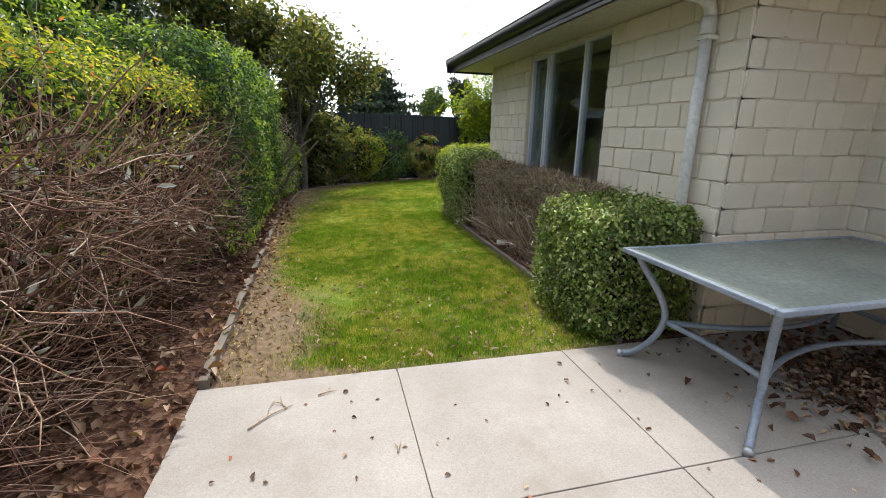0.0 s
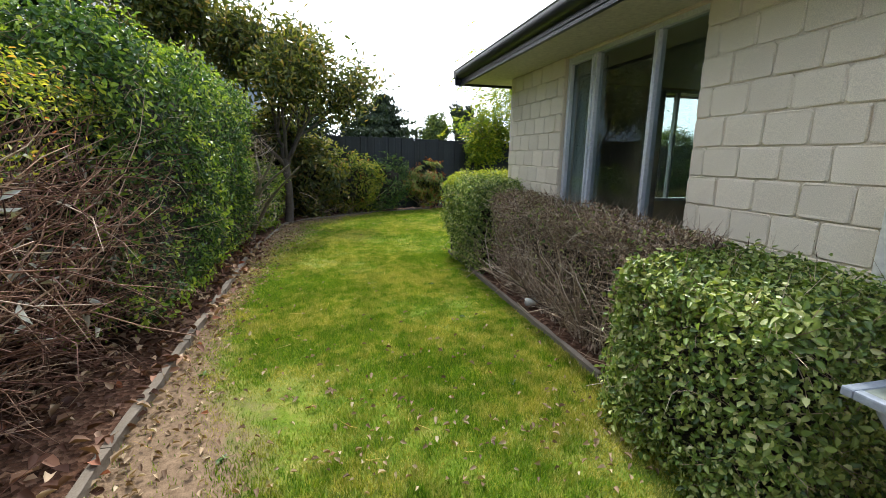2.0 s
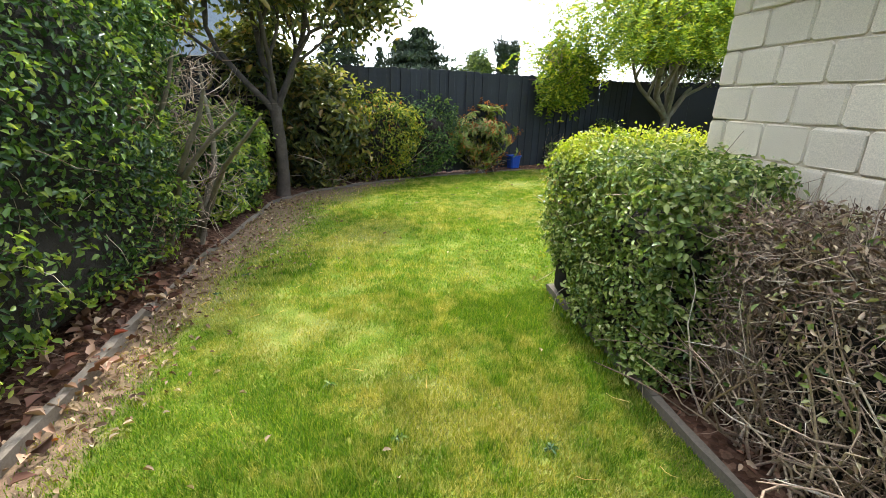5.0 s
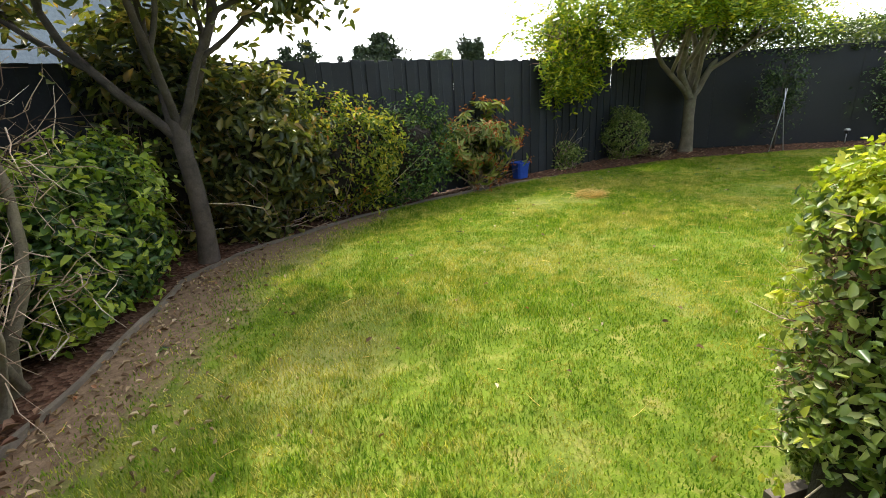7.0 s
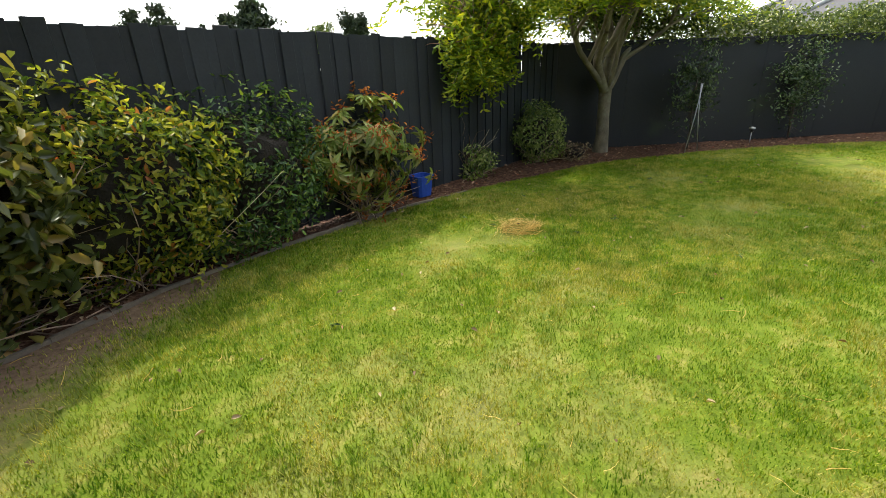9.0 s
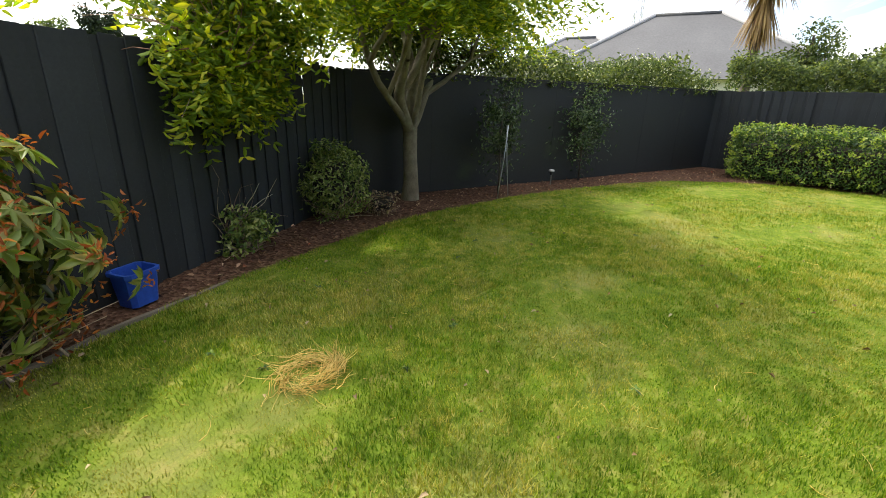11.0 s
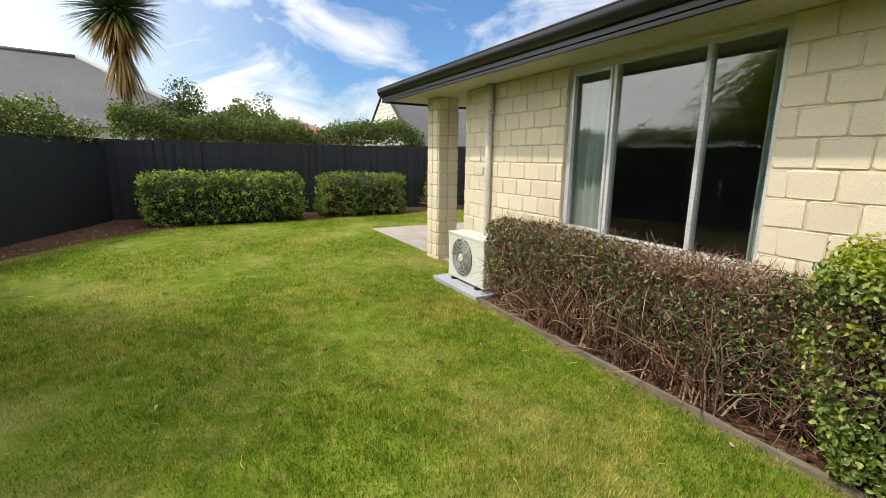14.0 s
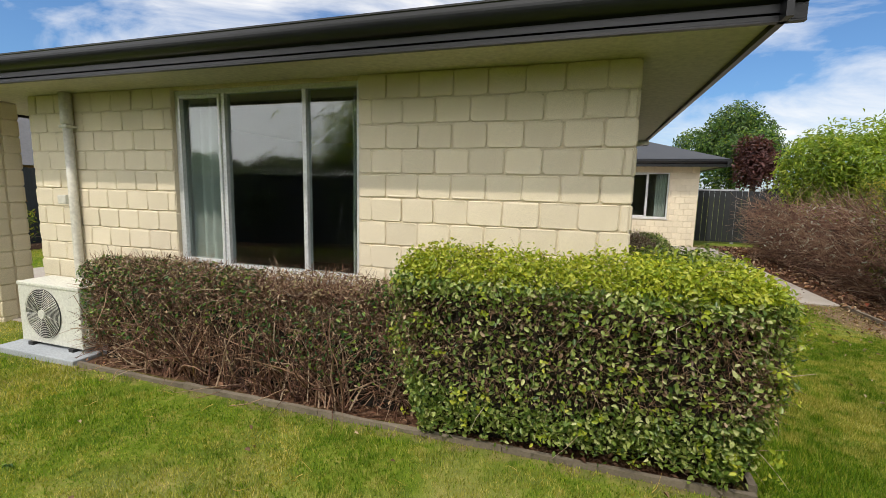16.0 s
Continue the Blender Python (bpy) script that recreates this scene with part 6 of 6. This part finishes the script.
far_tree(-4.0, 6.6, 5.4, 3.8, "dark olive tree behind the shrub wall", M_OLIVE, 10000, 0.11)
far_tree(-3.5, 9.4, 5.9, 3.4, "dark green tree behind the shrub wall", M_CAMELLIA, 12000, 0.11)
far_tree(-2.5, 11.6, 5.8, 2.6, "dark olive tree in the shrub bed", M_OLIVE, 9000, 0.11)
shrub("weeping_tree", -2.35, -0.6, 2.3, 2.2, 1.9, "bright green weeping tree above the bare twigs", M_LIME, 15000, 0.1, 1.7, 0.3, "tree", False, 1.1)


def mast(x, y, h):
    t = thing("lattice_mast", x, y, 0, "slender steel lattice mast above the roofs", "mast")
    w = 0.62
    for sx in (-1, 1):
        for sy in (-1, 1):
            tube_part("leg", [(sx * w, sy * w, 0), (sx * w * 0.8, sy * w * 0.8, h / 2), (sx * w * 0.6, sy * w * 0.6, h)], 0.07, M_STEEL, t, 4)
    for k in range(int(h / 1.2)):
        z = k * 1.2
        s = 1 if k % 2 else -1
        for sy in (-1, 1):
            tube_part("brace", [(-s * w * 0.75, sy * w * 0.75, z), (0, sy * w * 0.74, z + 0.6), (s * w * 0.72, sy * w * 0.72, z + 1.2)], 0.04, M_STEEL, t, 4)


mast(69.8, 32.4, 16.4)

# ---------------------------------------------------------------- litter, grass
for sx, sy, a, L in ((-0.45, 2.62, 40, 0.26), (-0.28, 2.76, 110, 0.12), (-0.12, 2.85, 15, 0.1), (0.25, 2.3, 70, 0.07), (2.1, 2.3, 20, 0.1)):
    t = thing("fallen_stick", sx, sy, 0.014, "small forked dry stick lying on the concrete", "stick", "sticks on the patio")
    t.rotation_euler = (0, 0, radians(a))
    main = tube_part("stick", [(0, 0, 0.006), (L * 0.5, L * 0.06, 0.009), (L, 0, 0.006)], [0.005, 0.004, 0.002], M_GREYTWIG, t, 6)
    tube_part("side_shoot", [(L * 0.45, L * 0.05, 0.008), (L * 0.6, L * 0.25, 0.012), (L * 0.85, L * 0.42, 0.006)], [0.003, 0.0025, 0.0015], M_GREYTWIG, main, 5)
n = 5200
x, y = rng.uniform(-2.8, -0.68, n), rng.uniform(-4.3, 9.7, n)
k = np.where(y < 3.06, x < -0.8, x < -0.72)
p = np.stack([x, y, 0.035 + rng.uniform(0, 0.035, n)], 1)[k]
leaf = tagged(put("leaf_litter", leaves_mesh("leaf_litter", p, rng.normal(size=p.shape) * 0.35 + [0, 0, 1.0], 0.075, M_DRYLEAF, 0.55, 0.25, None, 0.3)), "thick litter of dry red-brown leaves under shrubs", "leaves", kind="stuff")
n = 1700
p = np.stack([rng.normal(3.2, 0.36, n), rng.normal(2.2, 0.35, n), 0.02 + rng.uniform(0, 0.03, n)], 1)
p = p[(p[:, 0] < 3.78) & (p[:, 1] < 3.0)]
tagged(put("leaf_litter", leaves_mesh("leaf_litter", p, rng.normal(size=p.shape) * 0.35 + [0, 0, 1.0], 0.055, M_DRYLEAF, 0.55, 0.25, None, 0.3)), "drift of dry red-brown leaves under the patio table", "leaves", kind="stuff")
n = 260
p = np.stack([rng.uniform(-0.75, 3.75, n), rng.uniform(-1.5, 3.02, n), np.full(n, 0.016)], 1)
tagged(put("fallen_leaves", leaves_mesh("fallen_leaves", p, rng.normal(size=p.shape) * 0.2 + [0, 0, 1.0], 0.035, M_DRYLEAF, 0.5, 0.15, None, 0.25)), "small dark leaves scattered over the concrete", "leaves", kind="stuff")
n = 1000
p = np.stack([rng.uniform(-0.75, 1.95, n), 3.08 + np.abs(rng.normal(0, 1.3, n)), np.full(n, 0.03)], 1)
m2 = np.stack([rng.uniform(-0.9, 13.0, 500), rng.uniform(8.5, 14.5, 500), np.full(500, 0.03)], 1)
p = np.concatenate([p, m2])
p = p[inside(p[:, 0], p[:, 1], LAWN)]
k = rng.uniform(size=len(p)) < 0.55
tagged(put("fallen_leaves", leaves_mesh("fallen_leaves", p[k], rng.normal(size=p[k].shape) * 0.3 + [0, 0, 1.0], 0.038, M_PALELEAF, 0.5, 0.2, None, 0.3)), "dry leaves scattered over the lawn", "leaves", kind="stuff")
n = 1700
y = rng.uniform(3.1, 12.6, n)
p = np.stack([-0.9 + np.abs(rng.normal(0, 0.35, n)) * np.where(y > 9, 1.3, 0.7), y, np.full(n, 0.012)], 1)
p = p[inside(p[:, 0], p[:, 1], LAWN)]
tagged(put("fallen_leaves", leaves_mesh("fallen_leaves", p, rng.normal(size=p.shape) * 0.3 + [0, 0, 1.0], 0.04, M_PALELEAF, 0.5, 0.2, None, 0.3)), "dry leaf scraps on the bare soil by the edging", "leaves", kind="stuff")
n = 420
p = np.stack([rng.uniform(-0.8, 10.0, n), rng.uniform(3.0, 14.2, n), np.full(n, 0.02)], 1)
p = p[inside(p[:, 0], p[:, 1], LAWN)]
tagged(put("grass_clippings", twigs_mesh("grass_clippings", p, rng.normal(size=p.shape) * [1, 1, 0.08], 0.11, 0.0022, M_STRAW, 0.25)), "dry grass stalks lying on the lawn", "clippings", kind="stuff")
n = 60
c = np.stack([rng.uniform(-0.6, 9.0, n), rng.uniform(3.2, 13.8, n), np.full(n, 0.012)], 1)
c = c[inside(c[:, 0], c[:, 1], LAWN)]
q = np.repeat(c, 9, 0)
a = rng.uniform(0, 6.283, len(q))
tagged(put("lawn_weeds", leaves_mesh("lawn_weeds", q, np.tile([0, 0, 1.0], (len(q), 1)), 0.036, M_LAURUS, 0.4, 0.25, np.stack([np.cos(a), np.sin(a), np.full(len(q), 0.45)], 1))), "small broad-leaved weeds in the lawn", "weeds", kind="stuff")
# bark chips and litter in the other beds
n = 16000
x, y = rng.uniform(-0.9, 15.2, n), rng.uniform(2.8, 16.2, n)
line = FENCE_B[1] + np.where(x < 7, (x - 7) * 0.4154, -(x - 7) * 0.3678)
k = ~inside(x, y, LAWN) & (y < line - 0.05) & ((y > 12.0) | ((x > 2.02) & (x < 2.6) & (y < 8.4)) | ((x < 7.0) & (x > 2.0) & (y > 7.85) & (y < 8.39)) | ((x > 13.5) & (y > 8)))
p = np.stack([x, y, 0.03 + rng.uniform(0, 0.015, n)], 1)[k]
tagged(put("bark_mulch", leaves_mesh("bark_mulch", p, rng.normal(size=p.shape) * 0.35 + [0, 0, 1.0], 0.045, M_DRYLEAF, 0.5, 0.25, None, 0.15)), "red-brown bark chips and dry leaves in the beds", "mulch", kind="stuff")


def turf(n, x0, x1, y0, y1, h, wd, fade=None):
    """Blades of mown grass, thinner where the ground is worn."""
    x, y = rng.uniform(x0, x1, n), rng.uniform(y0, y1, n)
    dens = 1 - 0.97 * worn(x, y)
    if fade:
        dens = dens * np.where(y > 8.4, np.clip((x - fade[0]) / (fade[1] - fade[0]), 0, 1), 1.0)
    k = inside(x, y, LAWN) & (rng.uniform(size=n) < dens) & ~((x > 7.0) & (x < 12.37) & (y < 7.82)) & ~((x > 7.0) & (x < 8.12) & (y < 8.46))
    x, y = x[k], y[k]
    m = len(x)
    a, lean = rng.uniform(0, 6.283, m), rng.uniform(0.1, 0.9, m)
    tall = h * rng.uniform(0.5, 1.25, m) * (0.85 + 0.3 * np.sin(1.9 * x + np.sin(2.3 * y))) * (1 + 0.35 * np.sin(11 * x + 2 * np.sin(7 * y)) * np.sin(9 * y + np.sin(5 * x)))
    b = np.stack([x, y, np.full(m, -0.003)], 1)
    out = np.stack([np.cos(a), np.sin(a), np.zeros(m)], 1)
    side = np.stack([-np.sin(a), np.cos(a), np.zeros(m)], 1) * wd
    tip = b + out * (tall * lean)[:, None] + np.stack([np.zeros(m), np.zeros(m), tall], 1)
    v = np.stack([b - side, b + side, tip], 1).reshape(-1, 3)
    me = arr_mesh("grass", v, np.arange(3 * m).reshape(-1, 3), M_GRASS)
    return tagged(new("grass", me), "short mown green grass with dry yellow patches", "grass", kind="stuff")


turf(430000, -1.0, 2.1, 3.06, 8.4, 0.032, 0.0028)
turf(660000, -1.0, 10.2, 8.4, 14.9, 0.030, 0.0034, (10.2, 6.2))
turf(245000, 6.2, 15.3, 2.0, 14.6, 0.026, 0.0055, (6.2, 10.2))

# ---------------------------------------------------------------- block faces, laid last
for ob, m, width, holes, rows in WALLS:
    lay_blocks(ob, m, width, holes, 0.0, rows)
pt = PILLAR[0]
for k in range(ROWS):
    for q in range(4):
        me = CUTS.setdefault(8, block_mesh(0.16, 98))
        half = 0.167
        mt = pose(0.167, 0.167, 0) @ pose(0, 0, 0, 0, 0, 90 * q) @ pose(-0.167, -0.167, FOOT + k * COURSE)
        for a in ((0.0, 0.167) if (k + q) % 2 else (-0.0, 0.174)):
            ob = new("brick", me)
            ob.parent = pt
            ob.matrix_local = mt @ pose(a, 0, 0)
